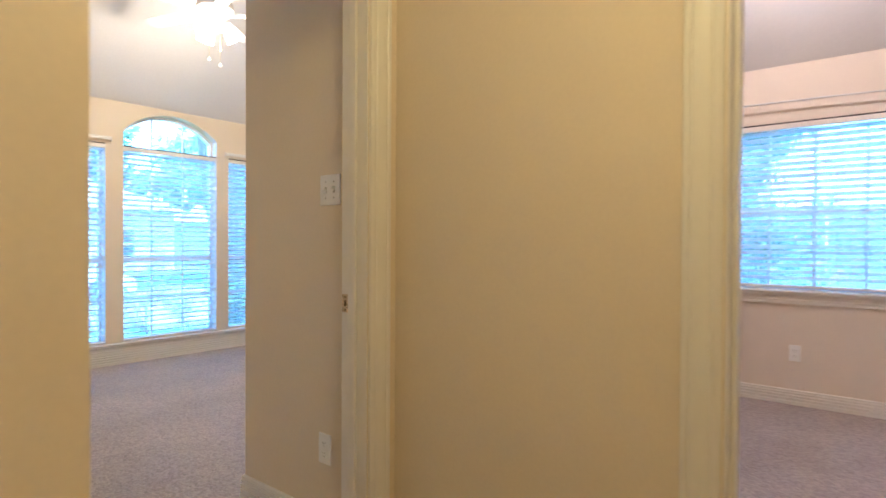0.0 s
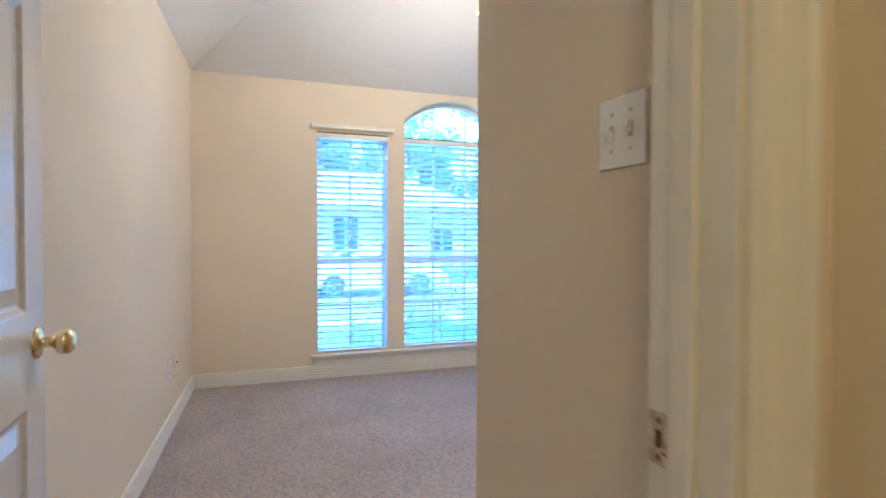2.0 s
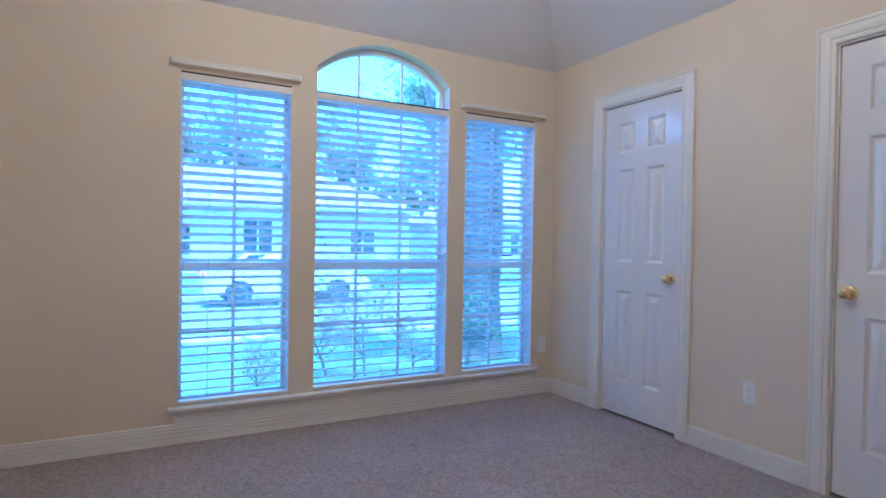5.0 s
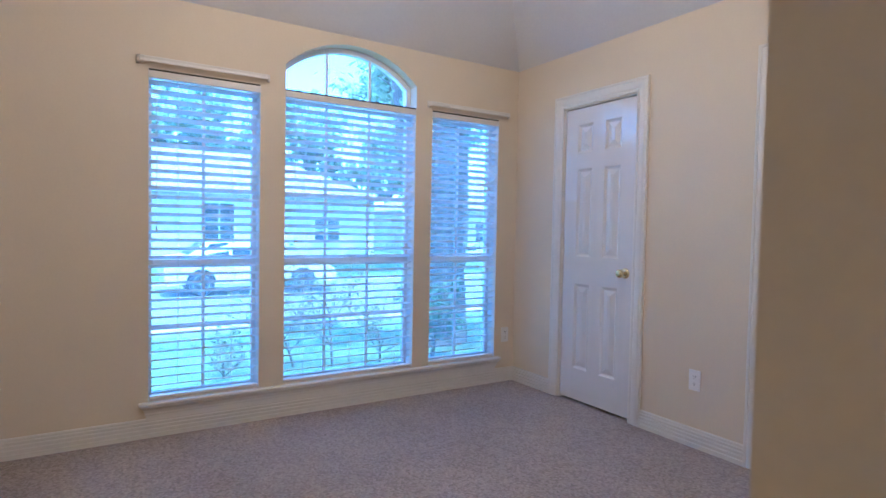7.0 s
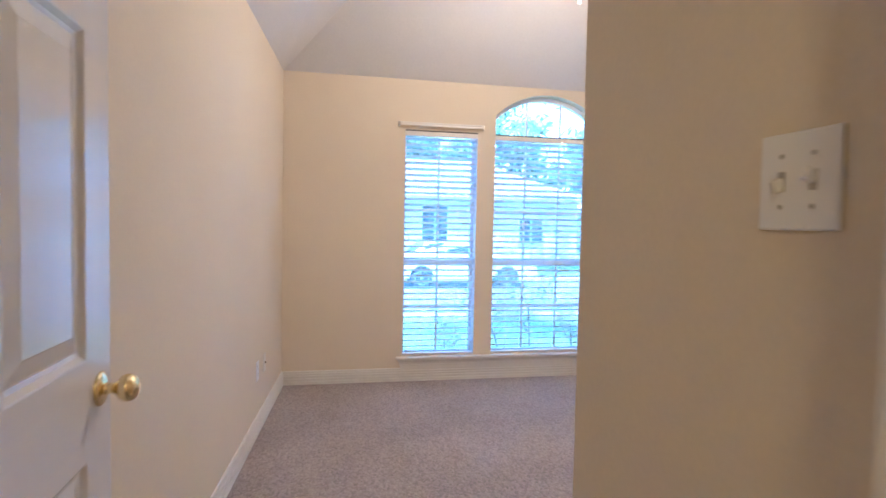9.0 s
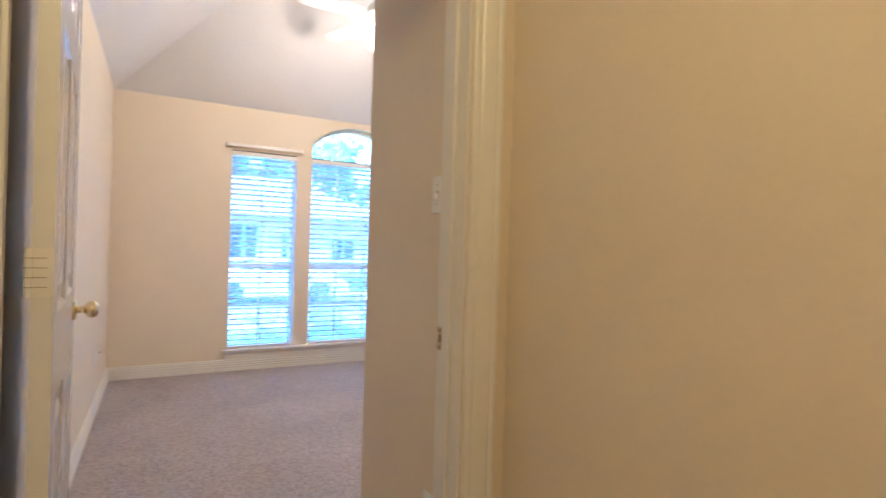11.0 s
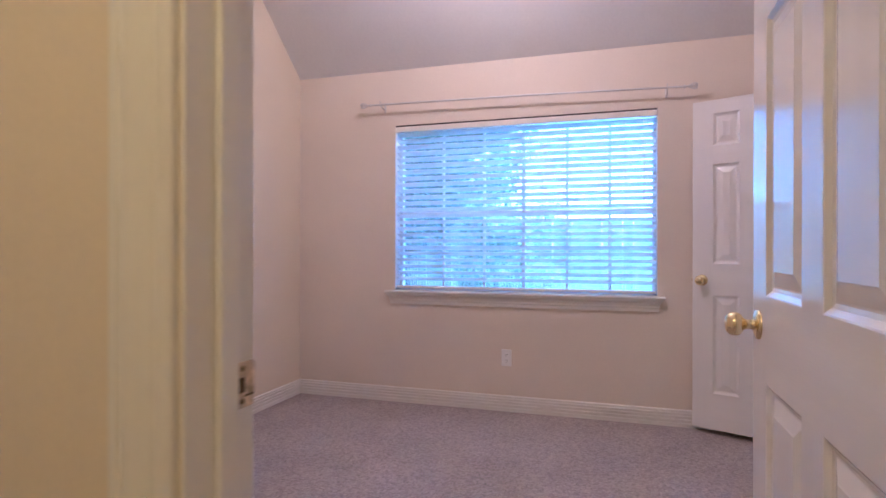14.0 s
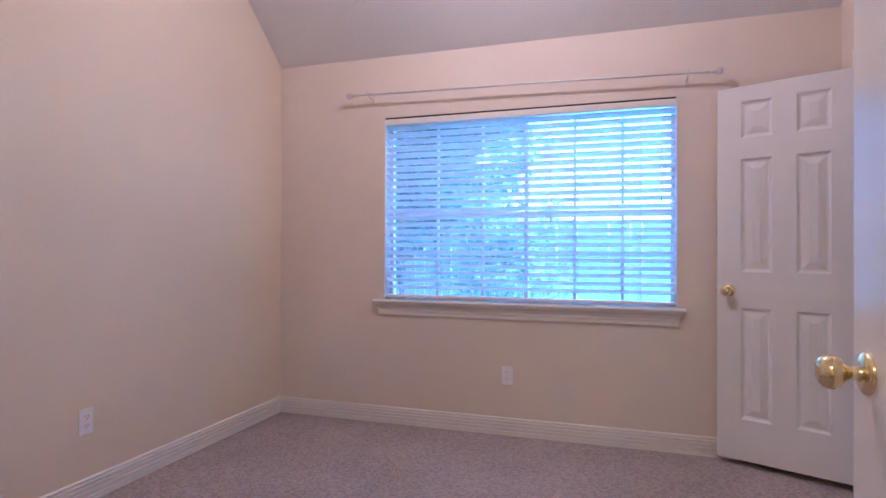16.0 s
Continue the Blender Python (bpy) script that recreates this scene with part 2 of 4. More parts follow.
def moulding(name, profile, path, label, category, kind="structure", inward=1, z=0.0):
    """A profile (out from the wall, up) swept along a path in plan with mitred corners; the room lies left of the way."""
    P = [Vector((x, y)) for x, y in path]
    bm = bmesh.new()
    rings = []
    for i, c in enumerate(P):
        a = (c - P[i - 1]).normalized() if i else None
        b = (P[i + 1] - c).normalized() if i < len(P) - 1 else None
        na = Vector((-a.y, a.x)) if a else None
        nb = Vector((-b.y, b.x)) if b else None
        if na and nb:
            n = (na + nb)
            n = n / max(0.2, n.dot(na))
        else:
            n = na or nb
        n = n * inward
        rings.append([bm.verts.new((c.x + n.x * o, c.y + n.y * o, z + h)) for o, h in profile])
    for a, b in zip(rings, rings[1:]):
        for k in range(len(profile)):
            j = (k + 1) % len(profile)
            bm.faces.new((a[k], a[j], b[j], b[k]))
    bm.faces.new(rings[0]), bm.faces.new(rings[-1][::-1])
    return tagged(part(name, bm, TRIM), label, category, kind=kind)


# ---- plan, in metres ----
XW, YN, XE = -5.265, 4.29, -1.935
YH, YH2 = 1.68, 1.80
XD, XD2 = -1.02, -1.135
Y2, X2L, X2R = 4.969, -1.888, 1.49
CEILING, PEAK, PITCH = 2.415, 3.2, 0.85
YS0, YS1 = 0.785, 0.537


def ysouth(x):
    return YS0 + (x - XW) * (YS1 - YS0) / (XD2 - XW)


WIN_A, WIN_B, WIN_C = (1.722, 2.318), (2.466, 3.380), (3.512, 4.105)
SILL1, HEAD1, SPRING, CROWN = 0.20, 2.022, 2.168, 2.360
WIN_2, SILL2, HEAD2 = (-1.096, 0.698), 0.812, 2.010

# ---- floor, ceilings, walls ----
bm = bmesh.new()
block(bm, -5.6, -1.5, -0.12, 1.9, 5.2, 0.0)
tagged(part("floor", bm, CARPET), "speckled taupe cut-pile carpet covering the floor", "carpet", kind="structure")


def shell(name, faces, lift, label):
    """A ceiling: the faces seen from below, doubled upwards into a solid."""
    bm = bmesh.new()
    vs = {}

    def v(c, up):
        k = (*[round(a, 4) for a in c], up)
        if k not in vs:
            vs[k] = bm.verts.new((c[0], c[1], c[2] + (lift if up else 0)))
        return vs[k]

    count = {}
    for f in faces:
        bm.faces.new([v(c, False) for c in f])
        bm.faces.new([v(c, True) for c in reversed(f)])
        for a, b in zip(f, f[1:] + f[:1]):
            k = frozenset((tuple(round(x, 4) for x in a), tuple(round(x, 4) for x in b)))
            count.setdefault(k, []).append((a, b))
    for (a, b), *more in count.values():
        if not more:
            bm.faces.new((v(a, False), v(a, True), v(b, True), v(b, False)))
    return tagged(part(name, bm, CEIL), label, "ceiling", kind="structure")


run = (PEAK - CEILING) / PITCH
a, b, c, d = (XW, ysouth(XW)), (XE, ysouth(XE)), (XE, YN), (XW, YN)
ai, bi, ci, di = (XW + run, a[1] + run), (XE - run, b[1] + run), (XE - run, YN - run), (XW + run, YN - run)
low, high = lambda p: (*p, CEILING), lambda p: (*p, PEAK)
shell("ceiling_bedroom", [[low(a), low(b), high(bi), high(ai)], [low(b), low(c), high(ci), high(bi)], [low(c), low(d), high(di), high(ci)],
                          [low(d), low(a), high(ai), high(di)], [high(ai), high(bi), high(ci), high(di)],
                          [low(b), (XD, ysouth(XD2), CEILING), (XD, YH, CEILING), (XE, YH, CEILING)]], 0.14, "white textured hipped ceiling sloping up from the walls")
shell("ceiling_second_bedroom", [[(X2L, Y2, CEILING), (X2R, Y2, CEILING), (X2R, Y2 - run, PEAK), (X2L, Y2 - run, PEAK)],
                                 [(X2L, Y2 - run, PEAK), (X2R, Y2 - run, PEAK), (X2R, YH2, PEAK), (X2L, YH2, PEAK)]], 0.14, "white textured ceiling sloping up from the window wall")
shell("ceiling_hall", [[(XD, -1.3, 2.44), (1.6, -1.3, 2.44), (1.6, YH, 2.44), (XD, YH, 2.44)]], 0.14, "flat white hall ceiling")

# the window wall of the first bedroom, body towards -x
y0 = 0.30
wall("wall_west", (XW, y0), (XW, 5.0), 1, 0.17, -0.3, 2.56,
     [(WIN_A[0] - y0, WIN_A[1] - y0, SILL1, HEAD1), (WIN_B[0] - y0, WIN_B[1] - y0, SILL1, CROWN), (WIN_C[0] - y0, WIN_C[1] - y0, SILL1, HEAD1)],
     arch=(WIN_B[0] - y0, WIN_B[1] - y0, SPRING, CROWN), label="cream window wall with three tall openings, one arched")
wall("wall_south", (XW, ysouth(XW)), (XD, ysouth(XD)), -1, 0.12, 0, 2.56, label="cream bedroom wall with orange-peel paint")
C1, C2 = (-4.745, -4.125), (-3.300, -2.680)
HD = 2.035
wall("wall_closets", (XW, YN), (XE, YN), 1, 0.12, 0, 2.56, [(C1[0] - XW, C1[1] - XW, 0, HD), (C2[0] - XW, C2[1] - XW, 0, HD)], label="cream wall holding two closet doors")
D1, D2, D3 = (0.640, 1.552), (-0.002, 0.830), (4.03, 4.672)
wall("wall_bedroom_door", (XD, ysouth(XD)), (XD, YH), 1, XD - XD2, 0, 2.58, [(D1[0] - ysouth(XD), D1[1] - ysouth(XD), 0, HD)], label="cream wall around the bedroom doorway")
wall("wall_hall", (XE, YH), (1.6, YH), 1, YH2 - YH, 0, 3.3, [(D2[0] - XE, D2[1] - XE, 0, HD)], bevel=0.012, label="cream hall wall beside two doorways")
wall("wall_between", (XE, YH2), (XE, 5.0), -1, X2L - XE, 0, 3.34, label="cream wall between the bedrooms")
wall("wall_second_window", (X2L, Y2), (1.6, Y2), 1, 0.17, -0.3, 3.34, [(WIN_2[0] - X2L, WIN_2[1] - X2L, SILL2, HEAD2)], ROOM2, label="pale cream wall with a wide window")
wall("wall_second_east", (X2R, YH2), (X2R, Y2), -1, 0.12, 0, 3.34, [(D3[0] - YH2, D3[1] - YH2, 0, HD)], ROOM2, label="pale cream wall holding a closet doorway")
wall("wall_hall_corner", (-0.40, -1.3), (-0.40, 0.550), 1, 0.615, 0, 2.58, bevel=0.012, label="cream hall corner wall beside the doorway")
wall("wall_hall_east", (1.6, -1.3), (1.6, YH), -1, 0.12, 0, 2.58, label="plain cream hall wall")
wall("wall_hall_south", (-1.1, -1.3), (1.72, -1.3), -1, 0.12, 0, 2.58, label="plain cream hall wall")
for nm, p, q, s in (("wall_closet_back", (-5.3, 4.95), (XE, 4.95), 1), ("wall_closet_side", (2.1, 3.9), (2.1, 5.1), -1), ("wall_closet_end", (1.59, 3.9), (2.22, 3.9), -1), ("wall_closet_far", (1.59, 4.967), (2.22, 4.967), 1)):
    wall(nm, p, q, s, 0.1, 0, 2.5, label="plain closet wall out of the light")
for nm, x0, yy0, x1, yy1 in (("ceiling_closet", -5.3, 4.41, XE, 5.05), ("ceiling_second_closet", 1.59, 3.85, 2.2, 5.1)):
    shell(nm, [[(x0, yy0, 2.45), (x1, yy0, 2.45), (x1, yy1, 2.45), (x0, yy1, 2.45)]], 0.1, "plain closet ceiling")

# ---- doors ----
CASING = ((0.004, 0.0), (0.004, 0.011), (0.010, 0.014), (0.020, 0.0145), (0.026, 0.011), (0.032, 0.015), (0.050, 0.018), (0.066, 0.0185), (0.072, 0.015), (0.076, 0.019), (0.086, 0.019), (0.089, 0.016), (0.089, 0.0))


def casing(m, width, height, hide=()):
    """Three mitred boards round an opening; local x along the wall, y out from it."""
    bm = bmesh.new()
    rings = []
    for path in range(4):
        ring = []
        for o, t in CASING:
            x = -o if path < 2 else width + o
            z = 0.0 if path in (0, 3) else height + o
            ring.append(bm.verts.new(m @ Vector((x, t, z))))
        rings.append(ring)
    for a, b in zip(rings, rings[1:]):
        for k in range(len(CASING)):
            j = (k + 1) % len(CASING)
            bm.faces.new((a[k], a[j], b[j], b[k]))
    bm.faces.new(rings[0]), bm.faces.new(rings[-1])
    tagged(part("trim", bm, TRIM), "cream painted moulded door casing on the wall", "door casing", kind="structure")


def jamb(m, width, height, depth, stop_at):
    """The boards that line the opening, with the stop against which the leaf closes; local y runs through the wall."""
    bm = bmesh.new()
    for x0, x1 in ((0.0, 0.006), (width - 0.006, width)):
        block(bm, x0, -0.002, 0, x1, depth + 0.002, height - 0.006, 0.0015, m)
    block(bm, 0, -0.002, height - 0.006, width, depth + 0.002, height, 0.0015, m)
    for x0, x1 in ((0.006, 0.017), (width - 0.017, width - 0.006)):
        block(bm, x0, stop_at, 0, x1, stop_at + 0.034, height - 0.017, 0.003, m)
    block(bm, 0.006, stop_at, height - 0.017, width - 0.006, stop_at + 0.034, height - 0.006, 0.003, m)
    tagged(part("trim", bm, TRIM), "cream painted door jamb lining the opening", "door jamb", kind="structure")


def strike_plate(m):
    """A worn brass plate let into a jamb; local x out of the jamb, z up, y along the depth."""
    top = holder("strike_plate", m, "worn brass strike plate screwed to the door jamb", "strike plate")
    bm = bmesh.new()
    block(bm, 0, -0.016, -0.030, 0.0022, 0.0235, 0.030, 0.0008)
    block(bm, 0.0, 0.016, -0.013, 0.0034, 0.026, 0.027, 0.0012)
    part("plate", bm, WORN, top)
    bm = bmesh.new()
    block(bm, 0.0014, -0.006, -0.010, 0.0028, 0.005, 0.010, 0.001)
    block(bm, 0.0014, 0.005, -0.016, 0.0028, 0.0235, -0.0135)
    part("latch_hole", bm, SLOT, top, "dark latch hole")
    for z in (-0.021, 0.021):
        bm = bmesh.new()
        rod(bm, (0.0014, 0, z), (0.0031, 0, z), 0.0038, 10)
        part("screw", bm, SCREW, top)


def door(name, m, w, h, knob_label, hinge_side, label, gap=0.018, knobs=True):
    """A six-panel leaf; local x from the hinge, y through the thickness, z up."""
    top = holder(name, m, label, "door", kind="structure")
    T = 0.0175
    st, mid = 0.115, 0.105
    pw = (w - 2 * st - mid) / 2
    cols = ((st, st + pw), (st + pw + mid, w - st))
    rows = ((0.215, 0.805), (0.992, 1.592), (1.70, 1.895)) if h > 1.9 else ((0.2, 0.8),)
    xs = sorted({0, w, *(a for c in cols for a in c)})
    zs = sorted({0, h, *(a for r in rows for a in r)})
    bm = bmesh.new()
    cache = {}

    def v(x, y, z):
        k = (round(x, 5), round(y, 5), round(z, 5))
        if k not in cache:
            cache[k] = bm.verts.new((x, y, z + gap))
        return cache[k]

    def ring_in(x0, x1, z0, z1, i):
        return (x0 + i, z0 + i), (x1 - i, z0 + i), (x1 - i, z1 - i), (x0 + i, z1 - i)

    for i in range(len(xs) - 1):
        for j in range(len(zs) - 1):
            x0, x1, z0, z1 = xs[i], xs[i + 1], zs[j], zs[j + 1]
            panel = any(abs(x0 - c[0]) < 1e-6 for c in cols) and any(abs(z0 - r[0]) < 1e-6 for r in rows)
            for s in (-1, 1):
                if not panel:
                    fc = bm.faces.new([v(x, s * T, z) for x, z in ring_in(x0, x1, z0, z1, 0)])
                    fc.material_index = 1 if x0 > st - 1e-6 and x1 < w - st + 1e-6 and not any(r[0] - 1e-6 < (z0 + z1) / 2 < r[1] for r in rows) else 0
                else:
                    steps = ((0, T), (0.003, T - 0.001), (0.012, T - 0.0085), (0.020, T - 0.011))
                    for (i0, d0), (i1, d1) in zip(steps, steps[1:]):
                        A, B = ring_in(x0, x1, z0, z1, i0), ring_in(x0, x1, z0, z1, i1)
                        for k in range(4):
                            q = (k + 1) % 4
                            bm.faces.new((v(A[k][0], s * d0, A[k][1]), v(A[q][0], s * d0, A[q][1]), v(B[q][0], s * d1, B[q][1]), v(B[k][0], s * d1, B[k][1])))
    for j in range(len(zs) - 1):
        for x in (0, w):
            bm.faces.new((v(x, -T, zs[j]), v(x, T, zs[j]), v(x, T, zs[j + 1]), v(x, -T, zs[j + 1])))
    for i in range(len(xs) - 1):
        for z in (0, h):
            bm.faces.new((v(xs[i], -T, z), v(xs[i + 1], -T, z), v(xs[i + 1], T, z), v(xs[i], T, z)))
    part("leaf", bm, DOOR, top).data.materials.append(DOOR_RAIL)
    for c in cols:
        for r in rows:
            bm = bmesh.new()
            for s in (-1, 1):
                i = 0.018
                steps = ((i, T - 0.0112), (i + 0.006, T - 0.0105), (i + 0.034, T - 0.0030), (i + 0.037, T - 0.0018))
                R = [[bm.verts.new((x, s * dd, z + gap)) for x, z in ring_in(*c, *r, ii)] for ii, dd in steps]
                for A, B in zip(R, R[1:]):
                    for k in range(4):
                        bm.faces.new((A[k], A[(k + 1) % 4], B[(k + 1) % 4], B[k]))
                bm.faces.new(R[-1]), bm.faces.new(R[0])
            part("panel", bm, DOOR, top)
    zk = 0.925 if w < 0.7 else 0.942
    if knobs:
        for s in (-1, 1):
            k = Matrix.Translation((w - 0.055, s * T, zk)) @ pose(0, 0, 0, -90 * s)
            bm = bmesh.new()
            lathe(bm, ((0.0335, 0), (0.0335, 0.003), (0.031, 0.0065), (0.022, 0.0095), (0.0165, 0.011)), k)
            rose = smooth(part("rosette", bm, BRASS, top, "polished brass rosette"))
            bm = bmesh.new()
            lathe(bm, ((0.0135, 0.009), (0.0115, 0.014), (0.0105, 0.024), (0.0125, 0.027), (0.013, 0.030), (0.0165, 0.033), (0.0235, 0.038), (0.0268, 0.046), (0.0272, 0.053), (0.0245, 0.061), (0.0175, 0.067), (0.008, 0.069)), k)
            smooth(part("knob", bm, BRASS, top, knob_label))
        bm = bmesh.new()
        block(bm, w - 0.0005, -0.0125, zk - 0.029, w + 0.0012, 0.0125, zk + 0.029)
        block(bm, w, -0.007, zk - 0.010, w + 0.009, 0.007, zk + 0.010, 0.002)
        part("latch", bm, WORN, top, "brass latch plate")
    for z in (0.28, 1.10, 1.83):
        bm = bmesh.new()
        rod(bm, (-0.004, hinge_side * (T + 0.004), z - 0.045), (-0.004, hinge_side * (T + 0.004), z + 0.045), 0.0065, 12)
        block(bm, 0.0 - 0.0018, -T + 0.001, z - 0.045, 0.0002, T, z + 0.045)
        hinge = part("hinge", bm, TRIM, top, "painted-over hinge")
        bm = bmesh.new()
        for q in range(1, 5):
            block(bm, -0.0024, -T + 0.010, z - 0.0454 + q * 0.018, -0.0016, T + 0.0005, z - 0.0444 + q * 0.018)
            rod(bm, (-0.004, hinge_side * (T + 0.004), z - 0.0454 + q * 0.018), (-0.004, hinge_side * (T + 0.004), z - 0.0444 + q * 0.018), 0.0068, 12)
        part("knuckle_gap", bm, SCREW, hinge, "dark gaps between the knuckles")
    return top


# the doorway into the first bedroom: local x along +y, local y towards -x through the wall
M1 = Matrix.Translation((XD, D1[0], 0)) @ Matrix(((0, -1, 0, 0), (1, 0, 0, 0), (0, 0, 1, 0), (0, 0, 0, 1)))
jamb(M1, D1[1] - D1[0], HD, XD - XD2, 0.042)
casing(M1 @ Matrix.Diagonal((1, -1, 1, 1)), D1[1] - D1[0], HD)
casing(M1 @ Matrix.Translation((0, XD - XD2, 0)), D1[1] - D1[0], HD)
strike_plate(Matrix.Translation((XD2 + 0.018, D1[1] - 0.006, 0.935)) @ pose(0, 0, 0, 0, 0, -90))
door("door_1", pose(-1.146, 0.7060, 0, 0, 0, 180 + 0.8), 0.890, 2.003, "polished brass ball knob", 1, "white six-panel bedroom door standing open along the wall")
# the doorway into the second bedroom: local x along +x, local y towards +y
M2 = Matrix.Translation((D2[0], YH, 0))
jamb(M2, D2[1] - D2[0], HD, YH2 - YH, 0.045)
casing(M2 @ Matrix.Diagonal((1, -1, 1, 1)), D2[1] - D2[0], HD)
casing(M2 @ Matrix.Translation((0, YH2 - YH, 0)), D2[1] - D2[0], HD)
strike_plate(Matrix.Translation((D2[0] + 0.006, YH2 - 0.024, 0.935)))
door("door_2", pose(0.7900, 1.812, 0, 0, 0, 90.25), 0.825, 2.003, "polished brass ball knob", -1, "white six-panel bedroom door standing wide open on carpet")
# closets
M3 = Matrix.Translation((X2R, D3[0], 0)) @ Matrix(((0, 1, 0, 0), (1, 0, 0, 0), (0, 0, 1, 0), (0, 0, 0, 1)))
jamb(M3, D3[1] - D3[0], HD, 0.12, 0.045)
casing(M3 @ Matrix.Diagonal((1, -1, 1, 1)), D3[1] - D3[0], HD)
door("door_3", pose(1.480, 4.668, 0, 0, 0, 156.4), 0.630, 1.975, "small polished brass knob", 1, "white six-panel closet door standing open beside the window", gap=0.032)
for nm, (x0, x1), turn, hx, side in (("door_4", C1, 0, C1[0] + 0.008, -1), ("door_5", C2, 180, C2[1] - 0.008, 1)):
    Mc = Matrix.Translation((x0, YN, 0))
    jamb(Mc, x1 - x0, HD, 0.12, 0.045)
    casing(Mc @ Matrix.Diagonal((1, -1, 1, 1)), x1 - x0, HD)
    door(nm, pose(hx, YN + 0.0255, 0, 0, 0, turn), 0.604, 2.003, "polished brass knob", side, "white six-panel closet door, shut, with a brass knob")

# ---- skirting ----
BL, BC = "cream painted ridged baseboard along the carpet", "baseboard"
moulding("baseboard", BASE, [(-1.175, ysouth(-1.175)), (XW, ysouth(XW)), (XW, YN), (C1[0] - 0.0895, YN)], BL, BC, inward=-1)
moulding("baseboard", BASE, [(C1[1] + 0.0895, YN), (C2[0] - 0.0895, YN)], BL, BC, inward=-1)
moulding("baseboard", BASE, [(C2[1] + 0.0895, YN), (XE, YN), (XE, YH), (XD2 - 0.02, YH)], BL, BC, inward=-1)
moulding("baseboard", BASE, [(D2[0] - 0.09, YH2), (X2L, YH2), (X2L, Y2), (X2R, Y2), (X2R, D3[1] + 0.0895)], BL, BC, inward=-1)
moulding("baseboard", BASE, [(X2R, D3[0] - 0.0895), (X2R, YH2), (D2[1] + 0.09, YH2)], BL, BC, inward=-1)
moulding("baseboard", BASE, [(XD + 0.02, YH), (D2[0] - 0.0895, YH)], BL, BC, inward=-1)
moulding("baseboard", BASE, [(D2[1] + 0.0895, YH), (1.6, YH), (1.6, -1.3), (-0.40, -1.3), (-0.40, 0.550), (XD + 0.02, 0.550)], BL, BC, inward=-1)


# ---- windows ----
def stool(m, length, name="window_sill"):
    """A sill board with a rounded nose and a moulded apron with returned ends; local x along the wall, y out into the room, z from the top."""
    top = holder(name, m, "cream painted window stool with a moulded apron", "window sill", kind="structure")
    bm = bmesh.new()
    block(bm, 0, -0.0, -0.020, length, 0.046, 0.0, 0.007)
    part("stool", bm, TRIM, top)
    prof = ((0.0, -0.020), (0.034, -0.020), (0.034, -0.028), (0.030, -0.034), (0.022, -0.044), (0.017, -0.060), (0.017, -0.072), (0.012, -0.075), (0.012, -0.098), (0, -0.098))
    bm = bmesh.new()
    rings = []
    for end in (0, 1):
        ring = []
        for o, z in prof:
            inset = 0.050 - o * 1.1
            ring.append(bm.verts.new((inset if end == 0 else length - inset, o, z)))
        rings.append(ring)
    for k in range(len(prof)):
        j = (k + 1) % len(prof)
        bm.faces.new((rings[0][k], rings[0][j], rings[1][j], rings[1][k]))
    bm.faces.new(rings[0]), bm.faces.new(rings[1][::-1])
    part("apron", bm, TRIM, top)


def window_unit(name, m, w, h, verticals, rails, depth, muntin_rows, label, arch_rise=0.0, fat=()):
    """A vinyl window at the outer side of its opening; local x along, y inwards, z up from the sill."""
    top = holder(name, m, label, "window", kind="structure")
    d0, d1, f = -depth - 0.05, -depth, 0.024
    bm = bmesh.new()
    for b in ((0, d0, 0, f, d1, h), (w - f, d0, 0, w, d1, h), (0, d0, 0, w, d1, f), (0, d0, h - f, w, d1, h)):
        block(bm, *b, 0.004)
    part("window_frame", bm, VINYL, top)
    for z in rails:
        bm = bmesh.new()
        block(bm, f, d0 + 0.005, z - 0.024, w - f, d1 + 0.008, z + 0.024, 0.004)
        part("meeting_rail", bm, VINYL, top)
    for x in fat:
        bm = bmesh.new()
        block(bm, x - 0.012, d0 + 0.005, f, x + 0.012, d1 + 0.002, h - f, 0.004)
        part("mullion", bm, VINYL, top)
    for x in verticals:
        bm = bmesh.new()
        block(bm, x - 0.009, d0 + 0.016, f, x + 0.009, d0 + 0.032, h - f, 0.003)
        part("muntin", bm, VINYL, top)
    for z in muntin_rows:
        bm = bmesh.new()
        block(bm, f, d0 + 0.017, z - 0.009, w - f, d0 + 0.031, z + 0.009, 0.003)
        part("muntin", bm, VINYL, top)
    zs = [f, *rails, h - f]
    for a, b in zip(zs, zs[1:]):
        bm = bmesh.new()
        block(bm, f, d0 + 0.022, a, w - f, d0 + 0.026, b)
        g = part("pane", bm, GLASS, top, "clear window pane")
        g.visible_shadow = False
    return top


